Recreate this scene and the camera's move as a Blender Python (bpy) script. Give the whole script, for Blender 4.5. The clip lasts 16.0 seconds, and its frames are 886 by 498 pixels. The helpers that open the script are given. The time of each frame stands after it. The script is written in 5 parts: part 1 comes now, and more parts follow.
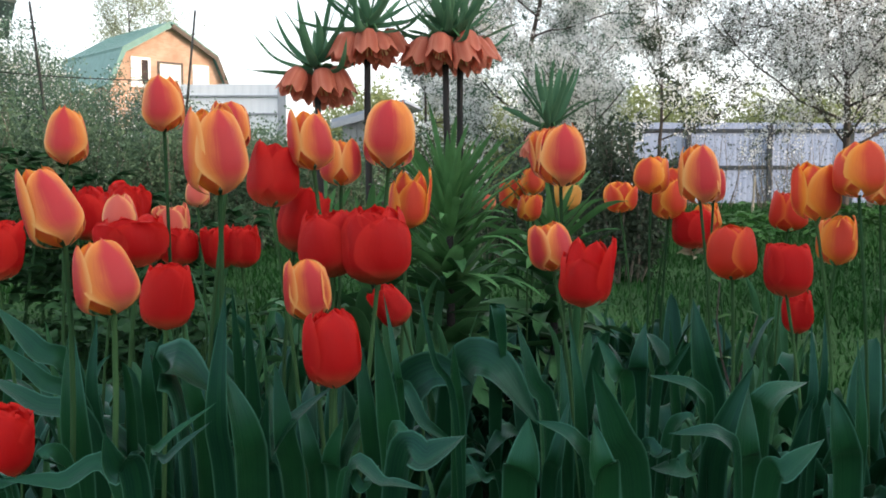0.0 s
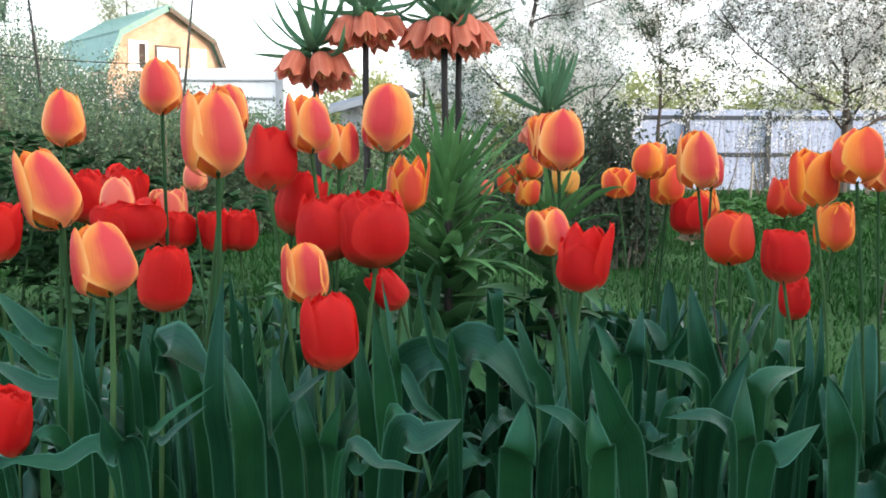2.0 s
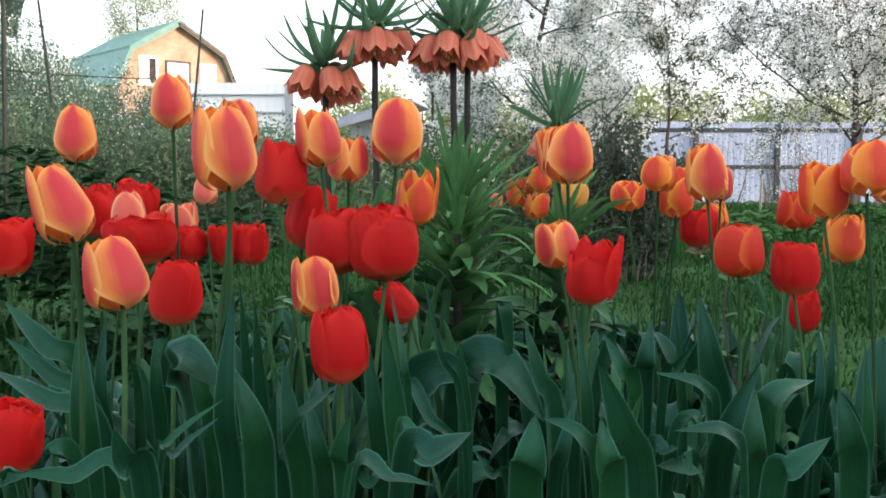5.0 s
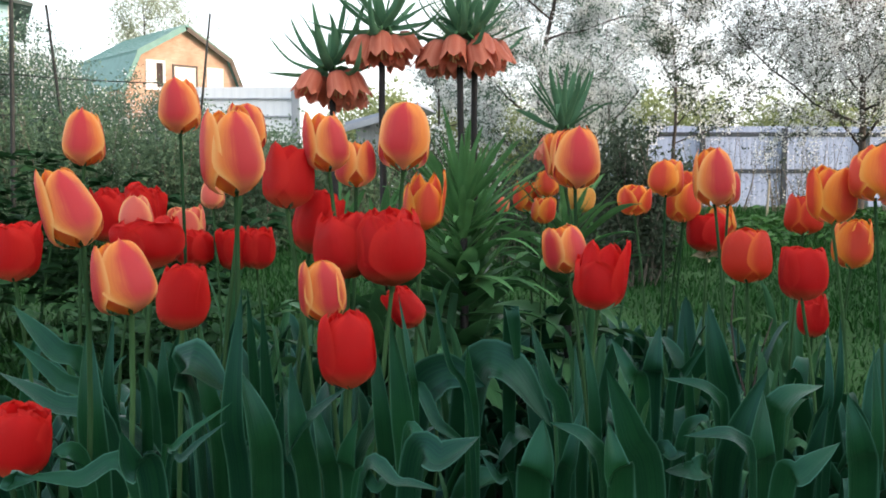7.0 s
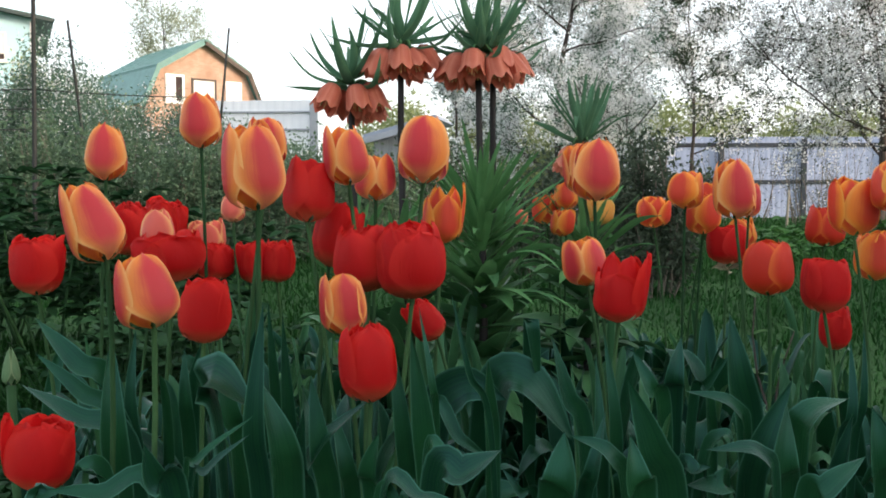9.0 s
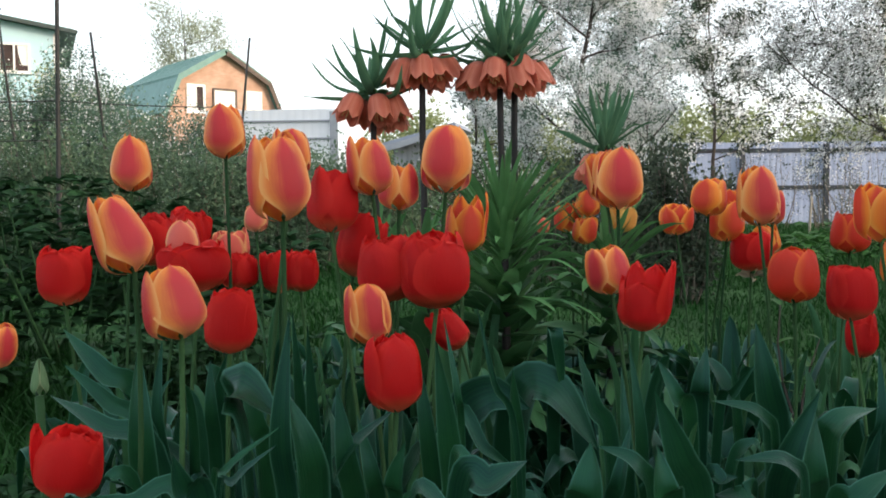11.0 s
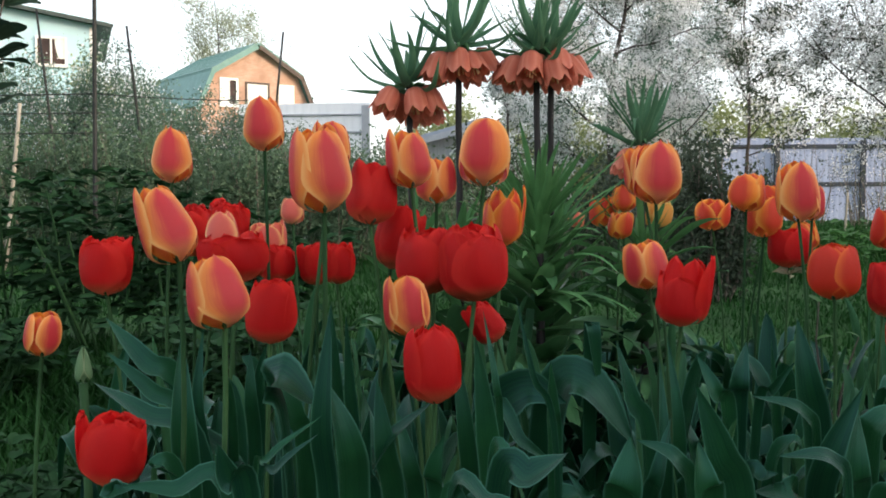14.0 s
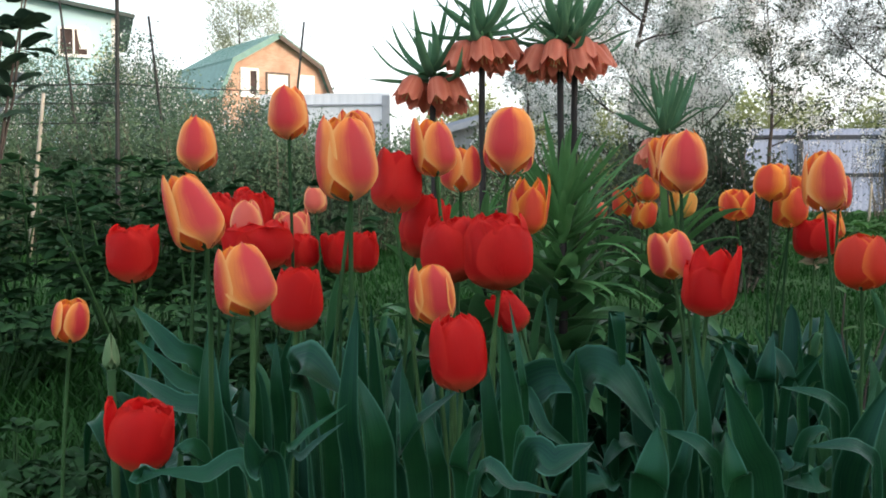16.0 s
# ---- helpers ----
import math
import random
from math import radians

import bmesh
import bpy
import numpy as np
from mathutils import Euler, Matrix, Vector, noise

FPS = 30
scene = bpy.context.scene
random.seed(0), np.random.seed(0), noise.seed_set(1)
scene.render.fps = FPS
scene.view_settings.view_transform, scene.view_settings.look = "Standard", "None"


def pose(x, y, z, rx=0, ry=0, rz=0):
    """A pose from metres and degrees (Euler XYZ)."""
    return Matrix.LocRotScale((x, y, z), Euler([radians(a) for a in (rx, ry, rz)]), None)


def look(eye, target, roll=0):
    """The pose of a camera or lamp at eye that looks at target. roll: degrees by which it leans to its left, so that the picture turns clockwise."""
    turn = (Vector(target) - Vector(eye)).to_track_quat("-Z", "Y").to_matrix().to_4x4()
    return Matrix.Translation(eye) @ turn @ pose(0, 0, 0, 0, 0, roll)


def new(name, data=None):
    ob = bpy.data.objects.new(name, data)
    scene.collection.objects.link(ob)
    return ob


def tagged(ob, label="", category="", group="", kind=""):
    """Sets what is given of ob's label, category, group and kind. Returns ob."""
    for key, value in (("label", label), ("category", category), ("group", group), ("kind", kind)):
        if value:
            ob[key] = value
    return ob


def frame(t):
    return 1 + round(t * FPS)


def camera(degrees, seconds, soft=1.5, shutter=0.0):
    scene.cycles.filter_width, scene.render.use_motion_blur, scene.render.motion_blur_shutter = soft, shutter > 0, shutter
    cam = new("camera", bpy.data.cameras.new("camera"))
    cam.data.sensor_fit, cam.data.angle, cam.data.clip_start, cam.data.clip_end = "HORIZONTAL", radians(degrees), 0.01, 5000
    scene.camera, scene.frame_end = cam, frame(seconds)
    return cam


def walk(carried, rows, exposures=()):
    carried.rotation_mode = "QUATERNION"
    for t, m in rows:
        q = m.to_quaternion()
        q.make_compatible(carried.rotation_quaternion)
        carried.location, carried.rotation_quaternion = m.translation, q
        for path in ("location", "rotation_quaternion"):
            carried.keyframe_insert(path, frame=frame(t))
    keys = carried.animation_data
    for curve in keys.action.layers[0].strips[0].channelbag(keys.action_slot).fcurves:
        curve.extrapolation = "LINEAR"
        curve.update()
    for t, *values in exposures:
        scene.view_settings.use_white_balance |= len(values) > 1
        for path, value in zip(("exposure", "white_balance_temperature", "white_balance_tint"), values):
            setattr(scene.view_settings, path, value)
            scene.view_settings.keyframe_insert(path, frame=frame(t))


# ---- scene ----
cam = camera(50.17, 16.0, soft=1.8)
PATH = [
    (0.0, pose(0.0000, 0.0000, 0.5600, 85.800, 0.000, -0.000)),
    (0.5, pose(0.0001, -0.0004, 0.5589, 85.241, -0.032, 0.010)),
    (1.0, pose(0.0001, -0.0003, 0.5582, 84.757, -0.179, -0.109)),
    (1.5, pose(0.0001, -0.0000, 0.5580, 84.694, -0.213, -0.118)),
    (2.0, pose(-0.0001, -0.0003, 0.5585, 84.938, -0.276, -0.118)),
    (2.5, pose(-0.0000, -0.0012, 0.5577, 85.278, -0.286, -0.045)),
    (3.0, pose(0.0002, -0.0018, 0.5581, 85.492, -0.339, 0.011)),
    (3.5, pose(0.0001, -0.0023, 0.5582, 85.491, -0.325, 0.125)),
    (6.0, pose(-0.0010, -0.0029, 0.5590, 86.042, -0.071, 0.564)),
    (6.5, pose(-0.0013, -0.0027, 0.5590, 86.142, -0.141, 0.657)),
    (7.0, pose(-0.0017, -0.0022, 0.5589, 85.982, -0.133, 0.787)),
    (7.5, pose(-0.0026, -0.0023, 0.5591, 85.879, -0.140, 1.151)),
    (8.0, pose(-0.0028, -0.0025, 0.5596, 86.163, -0.084, 1.395)),
    (8.5, pose(-0.0033, -0.0024, 0.5602, 86.657, 0.092, 1.648)),
    (9.0, pose(-0.0040, -0.0029, 0.5600, 86.701, 0.076, 1.845)),
    (11.5, pose(-0.0086, -0.0044, 0.5624, 87.227, 0.433, 3.261)),
    (12.0, pose(-0.0094, -0.0051, 0.5622, 87.244, 0.343, 3.428)),
    (12.5, pose(-0.0112, -0.0060, 0.5622, 87.300, 0.299, 3.723)),
    (13.0, pose(-0.0133, -0.0063, 0.5615, 87.132, 0.289, 4.047)),
    (13.5, pose(-0.0138, -0.0061, 0.5614, 86.831, 0.240, 4.253)),
    (14.0, pose(-0.0162, -0.0071, 0.5607, 86.834, 0.044, 4.875)),
    (14.5, pose(-0.0178, -0.0078, 0.5604, 86.801, -0.109, 5.094)),
    (15.0, pose(-0.0198, -0.0078, 0.5596, 86.758, -0.155, 5.466)),
    (15.5, pose(-0.0210, -0.0076, 0.5591, 86.562, -0.212, 5.670)),
    (16.0, pose(-0.0218, -0.0073, 0.5590, 86.256, -0.066, 6.058)),
]
BRIGHTNESS = [(0.0, 0.55), (0.5, 0.77), (1.0, 0.88), (2.0, 1.15), (3.0, 1.05), (3.7, 0.94), (6.0, 0.82), (7.5, 0.66), (8.5, 0.63),
              (9.2, 0.46), (11.5, 0.38), (13.0, 0.38), (14.5, 0.38), (15.3, 0.44), (16.0, 0.54)]
walk(cam, PATH, BRIGHTNESS)

# ---- light ----
world = bpy.data.worlds.new("evening_sky")
scene.world = world
world.use_nodes = True
wn = world.node_tree
sky = wn.nodes.new("ShaderNodeTexSky")
sky.sky_type, sky.sun_disc = "NISHITA", False
sky.sun_elevation, sky.sun_rotation = radians(12), radians(110)
sky.dust_density, sky.air_density = 4.0, 1.0
bg = wn.nodes["Background"]
wn.links.new(sky.outputs[0], bg.inputs[0])
bg.inputs[1].default_value = 0.12
haze = wn.nodes.new("ShaderNodeBackground")
haze.inputs[0].default_value = (0.95, 0.975, 1.02, 1)
haze.inputs[1].default_value = 0.95
both = wn.nodes.new("ShaderNodeAddShader")
wn.links.new(bg.outputs[0], both.inputs[0])
wn.links.new(haze.outputs[0], both.inputs[1])
wn.links.new(both.outputs[0], wn.nodes["World Output"].inputs[0])
sun = new("sun", bpy.data.lights.new("sun", "SUN"))
sun.data.energy, sun.data.angle, sun.data.color = 2.0, radians(4), (1.0, 0.84, 0.71)
sun.matrix_world = look((30, -11, 9), (0, 0, 2))


# ---- materials ----
def shade(name, rough=0.6, spec=0.5, metal=0.0):
    m = bpy.data.materials.new(name)
    m.use_nodes = True
    b = m.node_tree.nodes["Principled BSDF"]
    b.inputs["Roughness"].default_value = rough
    b.inputs["Specular IOR Level"].default_value = spec
    b.inputs["Metallic"].default_value = metal
    return m, m.node_tree, b


def blend(nt, fac, a, b, mode="MIX"):
    n = nt.nodes.new("ShaderNodeMix")
    n.data_type, n.blend_type = "RGBA", mode
    for i, s in ((0, fac), (6, a), (7, b)):
        if isinstance(s, bpy.types.NodeSocket):
            nt.links.new(s, n.inputs[i])
        elif i == 0:
            n.inputs[0].default_value = s
        else:
            n.inputs[i].default_value = (*s, 1)
    return n.outputs[2]


def grain(nt, scale, detail=4, lo=0.35, hi=0.65, stretch=None, coord="Object"):
    tc = nt.nodes.new("ShaderNodeTexCoord")
    src = tc.outputs[coord]
    if stretch:
        mp = nt.nodes.new("ShaderNodeMapping")
        mp.inputs["Scale"].default_value = stretch
        nt.links.new(src, mp.inputs[0])
        src = mp.outputs[0]
    nz = nt.nodes.new("ShaderNodeTexNoise")
    nz.inputs["Scale"].default_value, nz.inputs["Detail"].default_value = scale, detail
    nt.links.new(src, nz.inputs["Vector"])
    return ramp(nt, nz.outputs[0], lo, hi)


def ramp(nt, src, lo, hi, soft=False):
    r = nt.nodes.new("ShaderNodeMapRange")
    if soft:
        r.interpolation_type = "SMOOTHSTEP"
    r.inputs[1].default_value, r.inputs[2].default_value = lo, hi
    nt.links.new(src, r.inputs[0])
    return r.outputs[0]


def relief(nt, b, height, strength=0.3, distance=0.002):
    n = nt.nodes.new("ShaderNodeBump")
    n.inputs["Strength"].default_value, n.inputs["Distance"].default_value = strength, distance
    nt.links.new(height, n.inputs["Height"])
    nt.links.new(n.outputs[0], b.inputs["Normal"])


def thin(nt, b, colour, amount):
    """Lets light through a thin leaf or petal."""
    tr = nt.nodes.new("ShaderNodeBsdfTranslucent")
    nt.links.new(colour, tr.inputs[0])
    mx = nt.nodes.new("ShaderNodeMixShader")
    mx.inputs[0].default_value = amount
    nt.links.new(b.outputs[0], mx.inputs[1])
    nt.links.new(tr.outputs[0], mx.inputs[2])
    nt.links.new(mx.outputs[0], nt.nodes["Material Output"].inputs[0])


def math_node(nt, op, a, b):
    n = nt.nodes.new("ShaderNodeMath")
    n.operation = op
    for i, s in enumerate((a, b)):
        if isinstance(s, bpy.types.NodeSocket):
            nt.links.new(s, n.inputs[i])
        else:
            n.inputs[i].default_value = s
    return n.outputs[0]


def sideways(nt, centre=0.5):
    """0 on a leaf's midline, 1 at its edges; and the way along it."""
    uv = nt.nodes.new("ShaderNodeUVMap")
    sp = nt.nodes.new("ShaderNodeSeparateXYZ")
    nt.links.new(uv.outputs[0], sp.inputs[0])
    a = math_node(nt, "ABSOLUTE", math_node(nt, "SUBTRACT", sp.outputs[0], centre), 0.0)
    return math_node(nt, "MULTIPLY", a, 2.0), sp.outputs[1]


def chance(nt, island=False):
    if island:
        return nt.nodes.new("ShaderNodeNewGeometry").outputs["Random Per Island"]
    return nt.nodes.new("ShaderNodeObjectInfo").outputs["Random"]


def leaf_mat(name, dark, light, rough=0.45, rim=None, through_light=0.2, island=False, vein=9, spec=0.1, wax=None):
    m, nt, b = shade(name, rough, spec)
    if wax:
        b.inputs["Specular Tint"].default_value = (*wax, 1)
    c = blend(nt, chance(nt, island), dark, light)
    c = blend(nt, grain(nt, 25, 3, 0.3, 0.75), c, tuple(0.6 * (p + q) * 0.5 for p, q in zip(dark, light)))
    if rim:
        side, along = sideways(nt)
        c = blend(nt, ramp(nt, side, 0.86, 1.0), c, rim)
        lines = grain(nt, 3, 4, 0.3, 0.7, (vein, 0.6, 1), "UV")
        c = blend(nt, math_node(nt, "MULTIPLY", lines, 0.55), c, light)
        relief(nt, b, lines, 0.25, 0.0008)
    nt.links.new(c, b.inputs["Base Color"])
    thin(nt, b, c, through_light)
    return m


def petal_mat(name, heart, edge, foot, start, end, rough=0.45, through_light=0.3, rim=(0.84, 0.54, 0.21), folds=0.0):
    """A broad heart band that fades softly into paler margins, with faint ribs along the petal."""
    m, nt, b = shade(name, rough, 0.25)
    shift = math_node(nt, "ADD", math_node(nt, "MULTIPLY", math_node(nt, "SUBTRACT", chance(nt), 0.5), 0.22), 0.5)
    side, along = sideways(nt, shift)
    edge_way, _ = sideways(nt)
    wisps = grain(nt, 4, 4, 0.2, 0.8, (9, 0.6, 1), "UV")
    broad = grain(nt, 1.6, 3, 0.2, 0.8, (2, 1.2, 1), "UV")
    s = math_node(nt, "ADD", side, math_node(nt, "MULTIPLY", math_node(nt, "SUBTRACT", wisps, 0.5), 0.16))
    s = math_node(nt, "ADD", s, math_node(nt, "MULTIPLY", math_node(nt, "SUBTRACT", broad, 0.5), 0.3))
    s = math_node(nt, "ADD", s, math_node(nt, "MULTIPLY", ramp(nt, along, 0.62, 1.05), 0.45))
    c = blend(nt, ramp(nt, s, start, end, True), heart, edge)
    c = blend(nt, math_node(nt, "MULTIPLY", ramp(nt, edge_way, 0.70, 1.0, True), 0.75), c, rim)
    c = blend(nt, math_node(nt, "MULTIPLY", ramp(nt, along, 0.26, 0.0, True), 0.75), c, foot)
    c = blend(nt, math_node(nt, "MULTIPLY", chance(nt), 0.16), c, tuple(0.70 * x for x in heart))
    fine = grain(nt, 10, 3, 0.3, 0.7, (9, 0.6, 1), "UV")
    c = blend(nt, math_node(nt, "MULTIPLY", fine, 0.10), c, tuple(0.72 * x for x in heart))
    nt.links.new(c, b.inputs["Base Color"])
    creases = math_node(nt, "ADD", fine, math_node(nt, "MULTIPLY", broad, 6.0 * folds))
    relief(nt, b, creases, 0.22 + folds * 0.5, 0.001)
    thin(nt, b, c, through_light)
    return m


def plain_mat(name, a, c2, scale=8, rough=0.7, metal=0.0, bump=0.3, dist=0.004, stretch=None, island=False, spec=0.4):
    m, nt, b = shade(name, rough, spec, metal)
    g = grain(nt, scale, 6, 0.3, 0.7, stretch)
    c = blend(nt, g, a, c2)
    if island:
        c = blend(nt, math_node(nt, "MULTIPLY", chance(nt, True), 0.5), c, tuple(0.6 * x for x in a))
    nt.links.new(c, b.inputs["Base Color"])
    relief(nt, b, grain(nt, scale * 5, 4, 0.3, 0.7, stretch), bump, dist)
    return m


def petal_white():
    m, nt, b = shade("blossom", 0.6, 0.3)
    c = blend(nt, chance(nt, True), (0.66, 0.67, 0.67), (0.95, 0.95, 0.95))
    nt.links.new(c, b.inputs["Base Color"])
    thin(nt, b, c, 0.5)
    return m


PETALS = {
    "F": petal_mat("flamed_petal", (0.55, 0.042, 0.052), (0.85, 0.30, 0.065), (0.84, 0.44, 0.20), 0.20, 0.92, rim=(0.92, 0.56, 0.20)),
    # inner petals are more orange; the darker foot paints in the shade between petals
    "Fi": petal_mat("flamed_inner_petal", (0.62, 0.095, 0.03), (0.82, 0.26, 0.025), (0.50, 0.16, 0.03), 0.15, 0.9, rim=(0.86, 0.42, 0.08)),
    "P": petal_mat("pink_petal", (0.66, 0.13, 0.10), (0.84, 0.34, 0.16), (0.80, 0.45, 0.25), 0.5, 1.1),
    "A": petal_mat("amber_petal", (0.62, 0.058, 0.030), (0.86, 0.29, 0.035), (0.75, 0.30, 0.06), 0.24, 0.98, rim=(0.88, 0.48, 0.10)),
    "D": petal_mat("deep_orange_petal", (0.54, 0.030, 0.014), (0.70, 0.105, 0.022), (0.6, 0.12, 0.03), 0.70, 1.3, rim=(0.72, 0.16, 0.03)),
    "Y": petal_mat("yellow_petal", (0.80, 0.38, 0.10), (0.88, 0.60, 0.16), (0.8, 0.5, 0.15), 0.3, 0.9),
    "R": petal_mat("red_petal", (0.60, 0.008, 0.010), (0.72, 0.024, 0.018), (0.68, 0.24, 0.11), 0.35, 1.0, 0.55, 0.45, (0.70, 0.028, 0.022), folds=0.6),
}
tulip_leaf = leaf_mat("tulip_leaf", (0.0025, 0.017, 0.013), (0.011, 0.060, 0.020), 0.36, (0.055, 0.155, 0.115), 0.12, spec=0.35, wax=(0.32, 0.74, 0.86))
slender_leaf = leaf_mat("slender_leaf", (0.014, 0.060, 0.028), (0.042, 0.130, 0.050), 0.42, (0.08, 0.19, 0.11), 0.18, spec=0.3, wax=(0.4, 0.8, 0.85))
tulip_stem = leaf_mat("tulip_stem", (0.015, 0.050, 0.022), (0.062, 0.138, 0.055), 0.6, None, 0.05, spec=0.05)
bud_skin = leaf_mat("bud_skin", (0.10, 0.20, 0.10), (0.17, 0.27, 0.14), 0.5, (0.3, 0.36, 0.2))
crown_leaf = leaf_mat("crown_leaf", (0.045, 0.130, 0.078), (0.115, 0.240, 0.135), 0.45, (0.14, 0.28, 0.13), 0.25, spec=0.04)
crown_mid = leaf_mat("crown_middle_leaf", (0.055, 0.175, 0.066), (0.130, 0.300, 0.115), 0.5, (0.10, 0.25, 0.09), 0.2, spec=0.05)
# broad lower leaves; their darker green also paints in the shade low down
crown_broad = leaf_mat("crown_shaded_broad_leaf", (0.026, 0.095, 0.036), (0.070, 0.185, 0.075), 0.45, (0.09, 0.20, 0.09), 0.15, spec=0.08)
crown_stem = plain_mat("crown_stem", (0.007, 0.005, 0.008), (0.016, 0.015, 0.015), 30, 0.6, stretch=(1, 1, 0.2))
bell_mat = petal_mat("bell_petal", (0.60, 0.165, 0.105), (0.72, 0.255, 0.17), (0.16, 0.05, 0.04), 0.1, 0.9, 0.5, 0.4, (0.62, 0.18, 0.10))
soil = plain_mat("soil", (0.018, 0.013, 0.010), (0.05, 0.036, 0.026), 14, 0.95, bump=1.0, dist=0.02)
bark = plain_mat("bark", (0.035, 0.028, 0.026), (0.085, 0.068, 0.06), 12, 0.9, bump=0.8, dist=0.01, stretch=(1, 1, 0.25))
grey_cane = plain_mat("grey_cane", (0.10, 0.085, 0.07), (0.19, 0.16, 0.13), 20, 0.85)
dark_metal = plain_mat("dark_metal", (0.010, 0.012, 0.013), (0.026, 0.026, 0.024), 20, 0.55, 0.3)
pale_wood = plain_mat("pale_wood", (0.30, 0.27, 0.22), (0.42, 0.38, 0.32), 20, 0.8, stretch=(1, 1, 0.1))
fence_sheet = plain_mat("fence_sheet", (0.28, 0.335, 0.49), (0.345, 0.40, 0.55), 2.5, 0.45, 0.0, 0.1)
fence_white = plain_mat("fence_white", (0.82, 0.84, 0.87), (0.87, 0.88, 0.90), 2.5, 0.45, 0.0, 0.1)
fence_steel = plain_mat("fence_steel", (0.025, 0.032, 0.048), (0.05, 0.06, 0.075), 6, 0.6, 0.2)
roof_green = plain_mat("roof_green", (0.085, 0.20, 0.18), (0.115, 0.26, 0.235), 3, 0.5, 0.0, 0.1)
roof_trim = plain_mat("roof_trim", (0.07, 0.05, 0.04), (0.12, 0.09, 0.075), 6, 0.7)
rail_pale = plain_mat("rail_pale", (0.30, 0.32, 0.36), (0.40, 0.42, 0.45), 6, 0.6)
roof_grey = plain_mat("roof_grey", (0.26, 0.30, 0.37), (0.34, 0.38, 0.46), 5, 0.6)
turquoise = plain_mat("turquoise_render", (0.42, 0.63, 0.70), (0.47, 0.68, 0.74), 1.2, 0.8)
white_paint = plain_mat("white_paint", (0.76, 0.76, 0.74), (0.82, 0.82, 0.80), 10, 0.5, bump=0.05)
curtain = plain_mat("curtain", (0.74, 0.73, 0.70), (0.82, 0.81, 0.79), 10, 0.9, stretch=(4, 4, 0.3))
dark_room = plain_mat("dark_room", (0.035, 0.025, 0.025), (0.07, 0.045, 0.04), 3, 0.9)
shrub_leaf = leaf_mat("shrub_leaf", (0.055, 0.11, 0.06), (0.17, 0.25, 0.155), 0.5, None, 0.25, True)
silver_leaf = leaf_mat("silver_leaf", (0.055, 0.115, 0.078), (0.19, 0.29, 0.215), 0.55, None, 0.25, True)
peony_leaf = leaf_mat("peony_leaf", (0.009, 0.036, 0.015), (0.036, 0.092, 0.036), 0.6, None, 0.2, True, spec=0.03)
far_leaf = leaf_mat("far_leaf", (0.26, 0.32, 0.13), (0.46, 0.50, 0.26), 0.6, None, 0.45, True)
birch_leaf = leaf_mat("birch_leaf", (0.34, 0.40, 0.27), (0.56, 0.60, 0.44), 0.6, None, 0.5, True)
dark_leaf = leaf_mat("dark_leaf", (0.035, 0.055, 0.040), (0.105, 0.135, 0.085), 0.55, None, 0.2, True)
blossom = petal_white()
grass_mat = leaf_mat("grass_blade", (0.008, 0.045, 0.009), (0.027, 0.102, 0.022), 0.55, None, 0.25, True)
weed_mat = leaf_mat("weed_leaf", (0.022, 0.085, 0.018), (0.065, 0.17, 0.045), 0.5, None, 0.2, True)
stamen_mat = plain_mat("stamen", (0.62, 0.42, 0.20), (0.74, 0.56, 0.30), 40, 0.7)
dry_mat = leaf_mat("dry_husk", (0.28, 0.26, 0.17), (0.45, 0.42, 0.30), 0.7, None, 0.2)


def brick_mat():
    m, nt, b = shade("brick_wall", 0.85, 0.3)
    tc = nt.nodes.new("ShaderNodeTexCoord")
    mp = nt.nodes.new("ShaderNodeMapping")
    mp.inputs["Rotation"].default_value = (radians(90), 0, 0)
    nt.links.new(tc.outputs["Object"], mp.inputs[0])
    br = nt.nodes.new("ShaderNodeTexBrick")
    br.inputs["Color1"].default_value, br.inputs["Color2"].default_value = (0.50, 0.28, 0.20, 1), (0.58, 0.37, 0.28, 1)
    br.inputs["Mortar"].default_value = (0.46, 0.36, 0.28, 1)
    br.inputs["Scale"].default_value, br.inputs["Mortar Size"].default_value = 1.0, 0.012
    br.inputs["Brick Width"].default_value, br.inputs["Row Height"].default_value = 0.26, 0.075
    nt.links.new(mp.outputs[0], br.inputs["Vector"])
    c = blend(nt, grain(nt, 1.3, 5, 0.42, 0.7), br.outputs[0], (0.40, 0.24, 0.17))
    nt.links.new(c, b.inputs["Base Color"])
    return m


brick = brick_mat()


def lawn_mat():
    m, nt, b = shade("lawn", 0.9, 0.2)
    c = blend(nt, grain(nt, 1.5, 6, 0.35, 0.7), (0.013, 0.056, 0.010), (0.028, 0.100, 0.017))
    c = blend(nt, grain(nt, 0.35, 4, 0.58, 0.85), c, (0.04, 0.055, 0.022))
    c = blend(nt, grain(nt, 40, 3, 0.45, 0.8), c, (0.02, 0.045, 0.012))
    nt.links.new(c, b.inputs["Base Color"])
    relief(nt, b, grain(nt, 60, 4, 0.3, 0.7), 0.8, 0.02)
    return m


lawn = lawn_mat()


